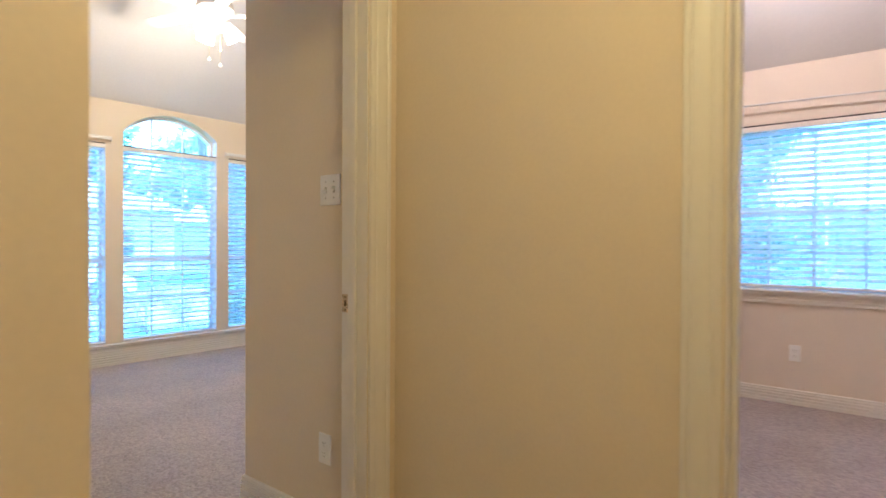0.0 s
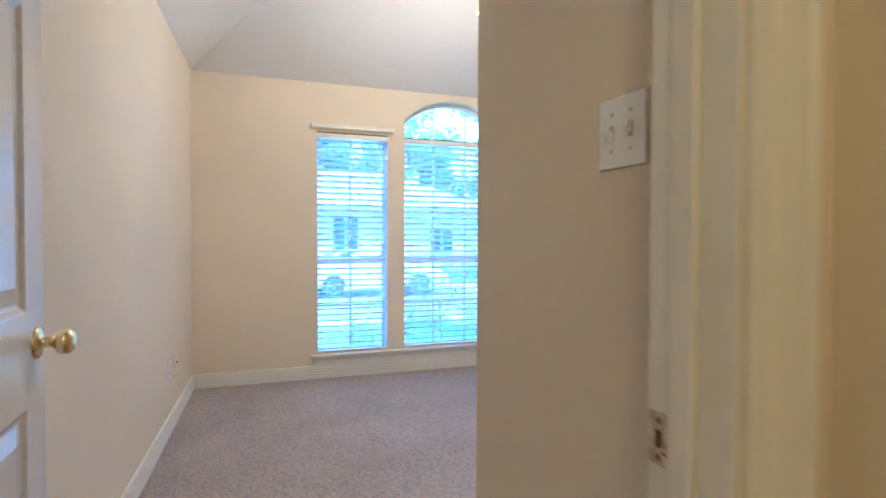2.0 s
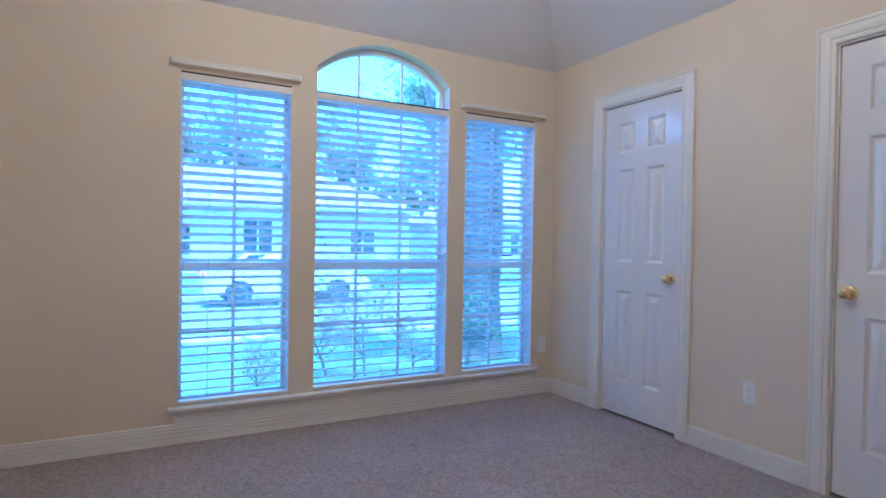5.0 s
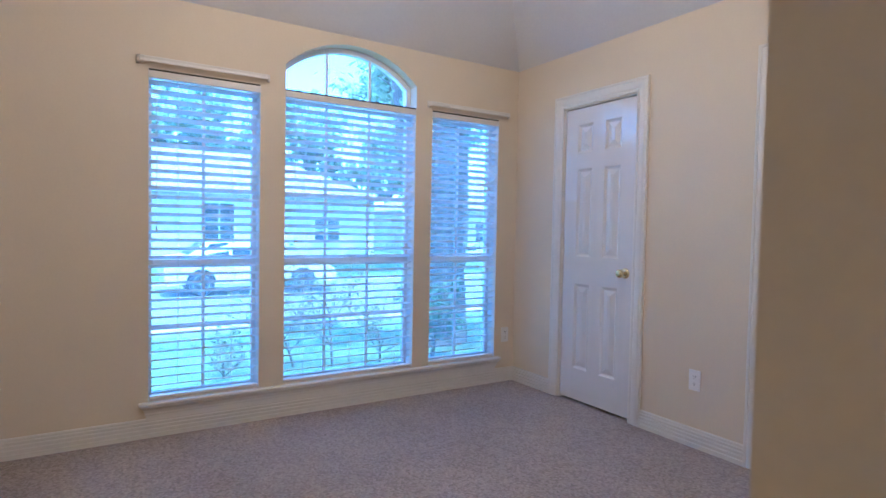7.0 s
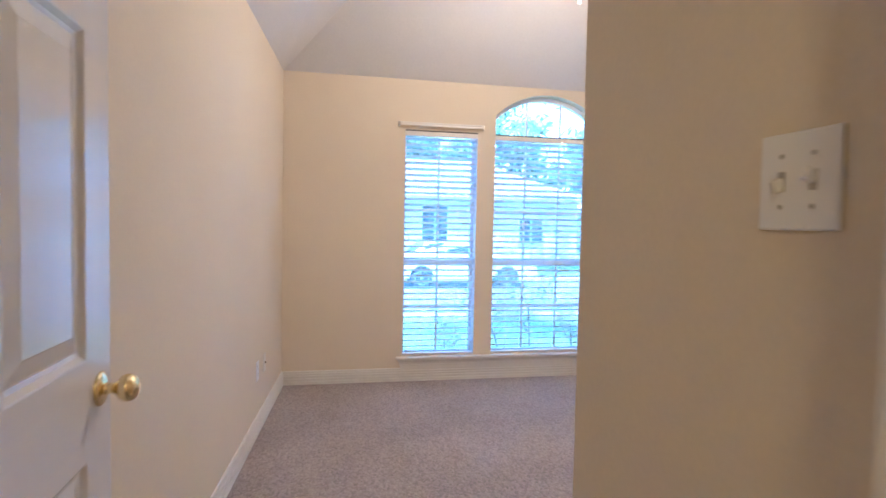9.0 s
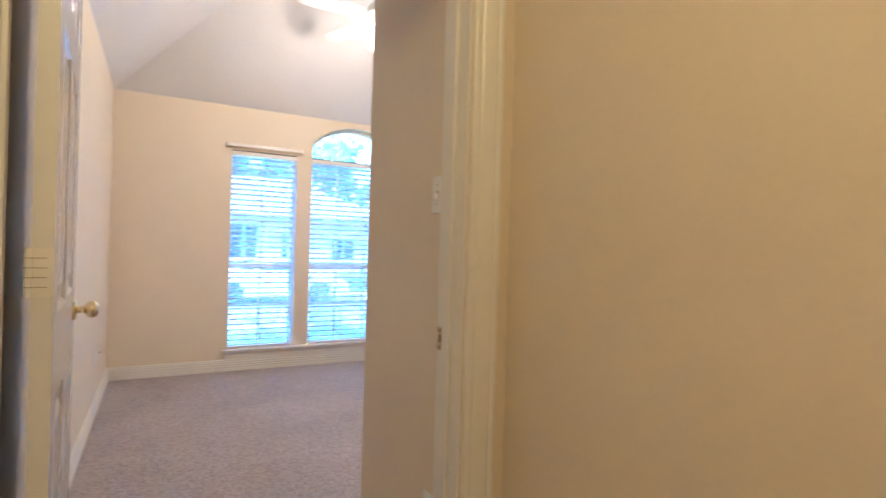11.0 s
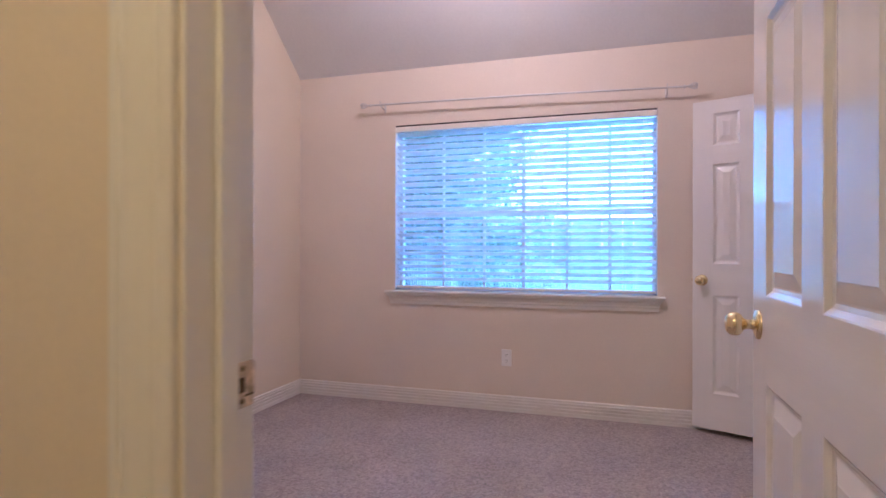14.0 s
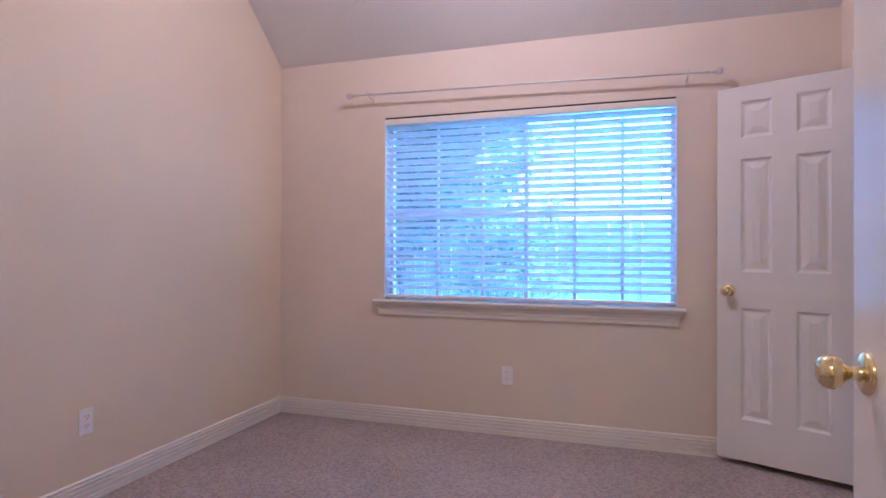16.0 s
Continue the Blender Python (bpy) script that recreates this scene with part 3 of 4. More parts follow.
def arch_light(name, m, w, z0, spring, crown, depth):
    """The fan light in the arched head: curved frame, two upright bars and one pane."""
    top = holder(name, m, "arched white fan light over the middle window", "window", kind="structure")
    rise, half = crown - spring, w / 2
    R = (half * half + rise * rise) / (2 * rise)
    cz = crown - R

    def edge(x, inset):
        r = R - inset
        return cz + math.sqrt(max(0, r * r - (x - half) ** 2))

    n = 28
    bm = bmesh.new()
    f = 0.030
    outer = [(0, z0)] + [(w * k / n, edge(w * k / n, 0)) for k in range(n + 1)] + [(w, z0)]
    inner = [(f, z0)] + [(f + (w - 2 * f) * k / n, edge(f + (w - 2 * f) * k / n, f)) for k in range(n + 1)] + [(w - f, z0)]
    for ya, yb in ((-depth - 0.05, -depth),):
        A = [[bm.verts.new((x, y, z)) for x, z in ring] for ring, y in ((outer, ya), (outer, yb), (inner, yb), (inner, ya))]
        for p, q in zip(A, A[1:] + A[:1]):
            for k in range(len(outer) - 1):
                bm.faces.new((p[k], p[k + 1], q[k + 1], q[k]))
    part("window_frame", bm, VINYL, top)
    for x in (w / 3, 2 * w / 3):
        bm = bmesh.new()
        block(bm, x - 0.009, -depth - 0.034, z0, x + 0.009, -depth - 0.018, edge(x, f) + 0.004, 0.003)
        part("muntin", bm, VINYL, top)
    bm = bmesh.new()
    vs = [bm.verts.new((x, -depth - 0.026, z)) for x, z in inner]
    bm.faces.new(vs)
    g = part("pane", bm, GLASS, top, "clear arched pane")
    g.visible_shadow = False
    return top


def blind(m, w, z_top, z_bottom, ladders, label, cords=(), tilt=20, pitch=0.048):
    """A slatted blind inside the opening; local x along, y inwards, z up; slat by slat."""
    top = holder("window_blind", m, label, "window blind", "white slatted window blinds")
    bm = bmesh.new()
    block(bm, 0.003, -0.056, z_top - 0.045, w - 0.003, -0.0045, z_top - 0.012, 0.001)
    rail = part("headrail", bm, VINYL, top, "white metal headrail")
    # added dark strip: the shadow gap above the valance, put in as colour
    bm = bmesh.new()
    block(bm, 0.003, -0.056, z_top - 0.0115, w - 0.003, -0.0045, z_top - 0.0005)
    part("mounting_channel", bm, GAPSHADE, rail, "dark strip standing for the shade in the gap above the valance")
    bm = bmesh.new()
    block(bm, 0.001, -0.004, z_top - 0.050, w - 0.001, 0.004, z_top - 0.011, 0.003)
    part("valance", bm, TRIM, top, "flat white valance")
    n = int((z_top - 0.055 - z_bottom - 0.03) / pitch)
    bm = bmesh.new()
    seg = 5
    prof = []
    for k in range(seg + 1):
        u = -0.025 + 0.05 * k / seg
        prof.append((u, 0.0022 * (1 - (u / 0.025) ** 2)))
    ca, sa = math.cos(radians(tilt)), math.sin(radians(tilt))
    rings = []
    for x in (0.006, w - 0.006):
        up = [bm.verts.new((x, u * ca - (v + 0.0016) * sa, u * sa + (v + 0.0016) * ca)) for u, v in prof]
        dn = [bm.verts.new((x, u * ca - (v - 0.0016) * sa, u * sa + (v - 0.0016) * ca)) for u, v in reversed(prof)]
        rings.append(up + dn)
    for k in range(len(rings[0])):
        j = (k + 1) % len(rings[0])
        bm.faces.new((rings[0][k], rings[0][j], rings[1][j], rings[1][k]))
    bm.faces.new(rings[0]), bm.faces.new(rings[1][::-1])
    first = part("slat", bm, SLAT, top)
    rng = random.Random(int(w * 1000))
    for i in range(n):
        ob = first if i == 0 else first.copy()
        if i:
            scene.collection.objects.link(ob)
            ob.parent = top
        ob.location = (rng.uniform(-0.001, 0.001), -0.034, z_top - 0.068 - i * pitch + rng.uniform(-0.0008, 0.0008))
        ob.rotation_euler = (radians(rng.uniform(-1.6, 1.6)), radians(rng.uniform(-0.06, 0.06)), 0)
    bm = bmesh.new()
    block(bm, 0.005, -0.058, z_bottom + 0.004, w - 0.005, -0.010, z_bottom + 0.022, 0.005)
    part("bottom_rail", bm, TRIM, top)
    for x in ladders:
        bm = bmesh.new()
        for y in (-0.011, -0.058):
            rod(bm, (x, y, z_top - 0.05), (x, y, z_bottom + 0.02), 0.0009, 5)
        rod(bm, (x + 0.004, -0.034, z_top - 0.05), (x + 0.004, -0.034, z_bottom + 0.02), 0.0009, 5)
        part("ladder_cord", bm, CORD, top)
        bm = bmesh.new()
        block(bm, x - 0.016, -0.050, z_bottom - 0.003, x + 0.016, -0.016, z_bottom + 0.005, 0.002)
        part("cord_button", bm, TRIM, top)
    for x, length in cords:
        bm = bmesh.new()
        rod(bm, (x, -0.001, z_top - 0.05), (x + 0.004, 0.004, z_top - 0.05 - length), 0.0011, 6)
        rod(bm, (x + 0.009, -0.001, z_top - 0.05), (x + 0.006, 0.004, z_top - 0.05 - length + 0.02), 0.0011, 6)
        part("pull_cord", bm, CORD, top)
        bm = bmesh.new()
        rod(bm, (x + 0.004, 0.004, z_top - 0.05 - length - 0.030), (x + 0.004, 0.004, z_top - 0.05 - length), 0.0055, 10, 0.002)
        part("tassel", bm, TASSEL, top, "small brown wooden tassel")
    return top


RV = 0.095


def reveal(m, w, z0, z1):
    """Thin white boards lining the two sides of a window opening."""
    for x in (0.0, w - 0.0025):
        bm = bmesh.new()
        block(bm, x, -RV + 0.001, z0, x + 0.0025, -0.0012, z1)
        ob = part("window_reveal", bm, VINYL)
        ob.matrix_world = m
        tagged(ob, "white lining board of the window opening", "window lining", kind="structure")


# local x along +y, local y towards +x (into the room)
def west(y, z):
    return Matrix.Translation((XW, y, z)) @ Matrix(((0, 1, 0, 0), (1, 0, 0, 0), (0, 0, 1, 0), (0, 0, 0, 1)))


MEET = 0.955 - SILL1
hs = HEAD1 - SILL1
for nm, (ya, yb), vert in (("window_1", WIN_A, 1), ("window_3", WIN_C, 1)):
    w = yb - ya
    window_unit(nm, west(ya, SILL1), w, hs, [w / 2], [MEET], RV, [0.382, 1.19], "tall narrow white sash window with glazing bars")
wB = WIN_B[1] - WIN_B[0]
window_unit("window_2", west(WIN_B[0], SILL1), wB, hs - 0.006, [wB / 3, 2 * wB / 3], [MEET], RV, [0.382, 1.19], "tall white sash window below an arched light")
arch_light("window_4", west(WIN_B[0], 0), wB, HEAD1 - 0.006, SPRING, CROWN, RV)
stool(west(1.672, SILL1), 4.146 - 1.672)
for ya, yb in (WIN_A, WIN_B, WIN_C):
    reveal(west(ya, 0), yb - ya, SILL1 + 0.003, HEAD1 - 0.006)
BLAB = "white slatted blind lowered inside the window opening"
for (ya, yb), lad in ((WIN_A, (0.15, 0.44)), (WIN_B, (0.13, 0.45, 0.78)), (WIN_C, (0.15, 0.44))):
    blind(west(ya, 0), yb - ya, HEAD1 + (0.0 if yb - ya < 0.7 else -0.002), SILL1, lad, BLAB, cords=((0.036, 0.80) if yb - ya < 0.7 else (0.061, 0.86),))
w2 = WIN_2[1] - WIN_2[0]


def north(x, z):
    return Matrix.Translation((x, Y2, z)) @ Matrix.Diagonal((1, -1, 1, 1))


window_unit("window_5", north(WIN_2[0], SILL2), w2, HEAD2 - SILL2, [0.335, 0.640, 1.222, 1.502], [], RV, [0.30, 0.565, 0.83], "wide white sliding window with glazing bars", fat=(0.925,))
reveal(north(WIN_2[0], 0), w2, SILL2 + 0.003, HEAD2 - 0.003)
stool(north(-1.166, SILL2), 0.744 + 1.166)
blind(north(WIN_2[0], 0), w2, HEAD2, SILL2 + 0.010, (0.14, 0.58, 1.06, 1.60), "wide white slatted blind lowered inside the window opening", cords=((w2 - 0.085, 0.52), (1.085, 0.62)), tilt=27, pitch=0.0455)


# ---- curtain rods ----
def flat_rod(y0, y1, z):
    """A white lock-seam rod: a shallow channel with curved returns to the wall."""
    top = holder("curtain_rod", pose(XW, y0, z), "flat white metal curtain rod over a window", "curtain rod", "flat curtain rods")
    w = y1 - y0
    bm = bmesh.new()
    pts = [(0.0, 0.0), (0.022, 0.002), (0.034, 0.010), (0.038, 0.030)]
    path = [(x, y) for x, y in pts] + [(0.038, w - 0.030), (0.034, w - 0.010), (0.022, w - 0.002), (0.0, w)]
    rings = []
    for i, (x, y) in enumerate(path):
        rings.append([bm.verts.new((x + dx, y, zz)) for dx, zz in ((0, -0.014), (0.003, -0.015), (0.004, -0.011), (0.0025, 0), (0.004, 0.011), (0.003, 0.015), (0, 0.014))])
    for a, b in zip(rings, rings[1:]):
        for k in range(7):
            bm.faces.new((a[k], a[(k + 1) % 7], b[(k + 1) % 7], b[k]))
    bm.faces.new(rings[0]), bm.faces.new(rings[-1])
    part("channel", bm, TRIM, top)
    for y in (0.004, w - 0.004):
        bm = bmesh.new()
        block(bm, 0.0, y - 0.008, -0.022, 0.012, y + 0.008, 0.022, 0.003)
        part("bracket", bm, TRIM, top)


flat_rod(1.668, 2.366, 2.062)
flat_rod(3.470, 4.192, 2.060)


def scroll_rod():
    zr, yr = 2.140, Y2 - 0.080
    top = holder("curtain_rod", pose(0, 0, 0), "thin pale metal curtain rod with scrolled finials", "curtain rod")
    bm = bmesh.new()
    rod(bm, (-1.252, yr, zr + 0.012), (-0.08, yr, zr - 0.006), 0.0075, 14)
    rod(bm, (-0.10, yr, zr - 0.006), (0.842, yr, zr - 0.030), 0.0065, 14)
    smooth(part("rod", bm, PEWTER, top))
    for x, s, z in ((-1.252, -1, zr + 0.012), (0.842, 1, zr - 0.030)):
        bm = bmesh.new()
        lathe(bm, ((0.004, 0), (0.011, 0.003), (0.011, 0.010), (0.006, 0.014), (0.006, 0.022), (0.009, 0.026), (0.004, 0.030)), Matrix.Translation((x, yr, z)) @ pose(0, 0, 0, 0, 90 * s, 0), 14)
        for a in (20, 92, 164, 236, 308):
            ca, sa = math.cos(radians(a)), math.sin(radians(a))
            pts = [Vector((x + s * 0.020, yr, z))]
            for k in range(15):
                u = k / 14
                swing = 0.4 + 5.2 * u
                curl = 0.015 * (1 - 0.55 * u)
                pts.append(Vector((x + s * (0.062 - curl * math.cos(swing) + 0.012 * u), yr + (0.014 - curl * 0.2 + curl * 0.6 * math.sin(swing)) * ca, z + (0.014 - curl * 0.2 + curl * 0.6 * math.sin(swing)) * sa)))
            for p, q in zip(pts, pts[1:]):
                rod(bm, p, q, 0.0032, 6)
            ball(bm, pts[-1], 0.0045, u=8, v=6)
        ball(bm, (x + s * 0.050, yr, z), 0.006, (1.5, 1, 1), u=10, v=8)
        part("finial", bm, PEWTER, top, "scrolled leaf finial")
    for x, z in ((-1.175, zr + 0.011), (0.748, zr - 0.029)):
        bm = bmesh.new()
        block(bm, x - 0.008, Y2 - 0.004, z - 0.045, x + 0.008, Y2, z + 0.028, 0.002)
        rod(bm, (x, Y2 - 0.002, z - 0.022), (x, yr + 0.012, z - 0.014), 0.004, 8)
        for k in range(8):
            a0, a1 = math.pi * (0.9 + k / 8 * 1.1), math.pi * (0.9 + (k + 1) / 8 * 1.1)
            rod(bm, (x, yr + 0.013 * math.cos(a0), z + 0.013 * math.sin(a0)), (x, yr + 0.013 * math.cos(a1), z + 0.013 * math.sin(a1)), 0.0035, 6)
        rod(bm, (x, yr - 0.013, z), (x, yr - 0.016, z + 0.020), 0.0035, 6)
        part("bracket", bm, PEWTER, top)


scroll_rod()


# ---- switches and sockets ----
def outlet(m, label="white duplex wall socket with two outlets"):
    """Local x to the right, y out from the wall, z up."""
    top = holder("wall_socket", m, label, "wall socket", "white wall sockets")
    bm = bmesh.new()
    block(bm, -0.035, 0, -0.0575, 0.035, 0.0055, 0.0575, 0.0025)
    part("plate", bm, PLASTIC, top)
    for s in (-1, 1):
        bm = bmesh.new()
        lathe(bm, ((0.0165, 0.004), (0.0165, 0.0068), (0.0155, 0.0075)), Matrix.Translation((0, 0, s * 0.0195)) @ pose(0, 0, 0, -90), 18)
        part("outlet_face", bm, PLASTIC, top)
        for dx, hh in ((-0.0063, 0.0042), (0.0063, 0.0034)):
            bm = bmesh.new()
            block(bm, dx - 0.0012, 0.0070, s * 0.0195 + 0.003 - hh, dx + 0.0012, 0.0078, s * 0.0195 + 0.003 + hh)
            part("slot", bm, DARK, top)
        bm = bmesh.new()
        rod(bm, (0, 0.0068, s * 0.0195 - 0.0085), (0, 0.0078, s * 0.0195 - 0.0085), 0.0024, 8)
        part("ground_hole", bm, DARK, top)
    bm = bmesh.new()
    rod(bm, (0, 0.005, 0), (0, 0.0064, 0), 0.0028, 10)
    part("screw", bm, PLASTIC, top)
    return top


def facing(x, y, z, turn):
    return Matrix.Translation((x, y, z)) @ pose(0, 0, 0, 0, 0, turn)


outlet(facing(-0.270, Y2, 0.365, 180))
outlet(facing(X2L, 3.463, 0.362, -90))
outlet(facing(XW, 4.203, 0.365, -90))
outlet(facing(-3.68, YN, 0.372, 180))
outlet(facing(-1.384, YH, 0.352, 180))
outlet(facing(-4.27, ysouth(-4.27), 0.375, -3.43))
plate = holder("wall_plate", facing(-4.50, ysouth(-4.50), 0.37, -3.43), "cream painted-over cable plate on the wall", "wall plate")
bm = bmesh.new()
block(bm, -0.035, 0, -0.0575, 0.035, 0.0055, 0.0575, 0.0025)
part("plate", bm, AGED, plate)
bm = bmesh.new()
lathe(bm, ((0.0065, 0.005), (0.0065, 0.010), (0.0045, 0.010), (0.0045, 0.014), (0.0015, 0.014)), pose(0, 0, 0, -90), 12)
part("cable_jack", bm, SCREW, plate, "threaded metal cable jack")
for z in (-0.021, 0.021):
    bm = bmesh.new()
    rod(bm, (0, 0.005, z), (0, 0.0064, z), 0.0028, 10)
    part("screw", bm, PLASTIC, plate)
sw = holder("light_switch", facing(-1.356, YH, 1.332, 180), "white double toggle light switch on the cream wall", "light switch")
bm = bmesh.new()
block(bm, -0.0575, 0, -0.0575, 0.0575, 0.006, 0.0575, 0.003)
part("plate", bm, PLASTIC, sw)
for dx, up in ((-0.023, 1), (0.023, -1)):
    bm = bmesh.new()
    block(bm, dx - 0.0055, 0.004, -0.012, dx + 0.0055, 0.0068, 0.012, 0.001)
    part("toggle_slot", bm, GREYPL, sw)
    bm = bmesh.new()
    block(bm, -0.0045, 0, -0.008, 0.0045, 0.015, 0.008, 0.002, Matrix.Translation((dx, 0.005, 0.002 * up)) @ pose(0, 0, 0, 24 * up))
    part("toggle", bm, PLASTIC, sw)
    for z in (-0.030, 0.030):
        bm = bmesh.new()
        rod(bm, (dx, 0.005, z), (dx, 0.0072, z), 0.003, 10)
        part("screw", bm, GREYPL, sw)


# ---- ceiling fan ----
def ceiling_fan():
    top = holder("ceiling_fan", pose(FAN_AT[0], FAN_AT[1], -0.05), "white five-blade ceiling fan with lit frosted shades", "ceiling fan")
    bm = bmesh.new()
    lathe(bm, ((0.065, PEAK + 0.05), (0.065, PEAK + 0.03), (0.05, PEAK), (0.02, PEAK - 0.01)), Matrix.Identity(4))
    smooth(part("canopy", bm, FANW, top))
    bm = bmesh.new()
    rod(bm, (0, 0, 2.98), (0, 0, PEAK - 0.05), 0.013, 14)
    part("downrod", bm, FANW, top)
    bm = bmesh.new()
    lathe(bm, ((0.03, 3.0), (0.10, 2.985), (0.13, 2.95), (0.135, 2.90), (0.11, 2.87), (0.06, 2.855), (0.05, 2.80), (0.065, 2.78), (0.065, 2.755), (0.03, 2.74)), Matrix.Identity(4))
    smooth(part("motor_housing", bm, FANW, top))
    for k in range(5):
        R = pose(0, 0, 0, 0, 0, 56 + 72 * k)
        bm = bmesh.new()
        block(bm, 0.11, -0.018, 2.868, 0.22, 0.018, 2.874, 0.002, R)
        part("blade_arm", bm, FANW, top)
        bm = bmesh.new()
        outline = [(0.17, -0.050), (0.40, -0.062), (0.58, -0.066), (0.625, -0.052), (0.645, -0.022), (0.645, 0.022), (0.625, 0.052), (0.58, 0.066), (0.40, 0.062), (0.17, 0.050)]
        tilt = R @ Matrix.Translation((0, 0, 2.882)) @ pose(0, 0, 0, 12, 0, 0)
        A = [bm.verts.new(tilt @ Vector((x, y, -0.003))) for x, y in outline]
        B = [bm.verts.new(tilt @ Vector((x, y, 0.003))) for x, y in outline]
        bm.faces.new(A), bm.faces.new(B[::-1])
        for i in range(len(A)):
            bm.faces.new((A[i], A[(i + 1) % len(A)], B[(i + 1) % len(A)], B[i]))
        part("blade", bm, FANW, top)
    for k in range(3):
        a = 60 + 120 * k
        R = pose(0, 0, 0, 0, 0, a)
        bm = bmesh.new()
        rod(bm, R @ Vector((0.03, 0, 2.765)), R @ Vector((0.085, 0, 2.775)), 0.010, 10)
        part("lamp_arm", bm, FANW, top)
        bm = bmesh.new()
        M = R @ Matrix.Translation((0.082, 0, 2.79)) @ pose(0, 0, 0, 0, 145, 0)
        prof = ((0.020, 0.0), (0.030, 0.012), (0.050, 0.040), (0.060, 0.075), (0.066, 0.105), (0.063, 0.105), (0.056, 0.074), (0.046, 0.041), (0.026, 0.014), (0.005, 0.006))
        lathe(bm, prof, M, 20)
        shade = smooth(part("shade", bm, SHADE, top, "lit frosted glass shade"))
        shade.visible_shadow = False
    for x, y, l in ((-0.045, -0.02, 0.19), (0.045, 0.02, 0.245)):
        bm = bmesh.new()
        rod(bm, (x, y, 2.75), (x, y, 2.75 - l), 0.0014, 6)
        part("pull_chain", bm, BRASS, top)
        bm = bmesh.new()
        lathe(bm, ((0.003, 2.75 - l), (0.010, 2.75 - l - 0.016), (0.012, 2.75 - l - 0.026), (0.006, 2.75 - l - 0.034)), Matrix.Translation((x, y, 0)), 12)
        part("pull_knob", bm, FANW, top)


ceiling_fan()


def dome_light(name, x, y, z, r, label, stem=0.0):
    top = holder(name, pose(x, y, z), label, "ceiling light")
    bm = bmesh.new()
    lathe(bm, ((r + 0.015, 0), (r + 0.015, -0.018), (r, -0.024)), Matrix.Identity(4))
    if stem:
        rod(bm, (0, 0, -0.005), (0, 0, stem - 0.02), 0.010, 12)
        lathe(bm, ((0.02, stem - 0.03), (0.055, stem - 0.015), (0.06, stem)), Matrix.Identity(4))
    part("base", bm, BRASS, top)
    bm = bmesh.new()
    lathe(bm, ((r, -0.02), (r * 0.95, -0.05), (r * 0.7, -0.085), (r * 0.35, -0.105), (0.01, -0.112)), Matrix.Identity(4))
    g = smooth(part("shade", bm, HALLGLOW, top, "lit frosted glass dome"))
    g.visible_shadow = False


dome_light("ceiling_light", 0.2, 0.68, 2.44, 0.15, "lit frosted glass dome light on the hall ceiling")
dome_light("ceiling_light", -0.2, 3.7, 3.02, 0.15, "lit frosted glass dome light hung from the bedroom ceiling", PEAK - 3.02)


# ---- outdoors ----
GRASS = mat("lawn", (0.10, 0.14, 0.045), 0.9, grain=0.45, grain_scale=25, stain=0.35, stain_scale=0.5, bump=0.8, bump_scale=60)
ASPHALT = mat("asphalt", (0.16, 0.16, 0.16), 0.85, grain=0.25, grain_scale=80, stain=0.15, stain_scale=0.7, bump=0.4)
CONCRETE = mat("concrete", (0.42, 0.41, 0.38), 0.85, grain=0.15, grain_scale=40, stain=0.15, stain_scale=0.8, bump=0.3)
BARK = mat("bark", (0.13, 0.105, 0.08), 0.9, grain=0.4, grain_scale=18, stain=0.3, stain_scale=3, bump=1.0, bump_scale=30, stretch=(1, 1, 0.3))
LEAF = mat("leaves", (0.085, 0.125, 0.04), 0.6, stain=0.4, stain_scale=2.5)
LEAF2 = mat("pale_leaves", (0.14, 0.18, 0.09), 0.6, stain=0.4, stain_scale=3.5)
for m, tone, share in ((LEAF, (0.16, 0.24, 0.09, 1), 0.15), (LEAF2, (0.44, 0.52, 0.32, 1), 0.65)):
    # light comes through the thin blades
    nt = m.node_tree
    thin, half = nt.nodes.new("ShaderNodeBsdfTranslucent"), nt.nodes.new("ShaderNodeMixShader")
    thin.inputs[0].default_value = tone
    half.inputs[0].default_value = share
    nt.links.new(nt.nodes["Principled BSDF"].outputs[0], half.inputs[1]), nt.links.new(thin.outputs[0], half.inputs[2])
    nt.links.new(half.outputs[0], nt.nodes["Material Output"].inputs[0])
CARPAINT = mat("white_car_paint", (0.78, 0.78, 0.78), 0.18, stain=0.02)
TYRE = mat("tyre_rubber", (0.03, 0.03, 0.03), 0.8, grain=0.2)
RIM = mat("wheel_alloy", (0.55, 0.56, 0.57), 0.3, 0.9, stain=0.1, stain_scale=8)
CARGLASS = mat("dark_car_glass", (0.03, 0.035, 0.04), 0.08)
SIDING = mat("house_brick_wash", (0.58, 0.53, 0.47), 0.85, grain=0.2, grain_scale=12, stain=0.1, stain_scale=0.6)
ROOF = mat("roof_shingle", (0.30, 0.28, 0.26), 0.9, grain=0.35, grain_scale=9, stain=0.15)
FENCE = mat("weathered_fence_wood", (0.42, 0.37, 0.31), 0.85, grain=0.25, grain_scale=14, stain=0.25, stain_scale=2.0, bump=0.5, bump_scale=40, stretch=(6, 6, 0.6), random_tint=0.14)
TAIL = mat("red_lamp_plastic", (0.45, 0.03, 0.03), 0.25)


def ground_z(x, y):
    if x < XW - 0.3:
        t = min(1.0, max(0.0, (XW - 0.6 - x) / 6.5))
        return -0.24 - 0.44 * t * t * (3 - 2 * t)
    return -0.24


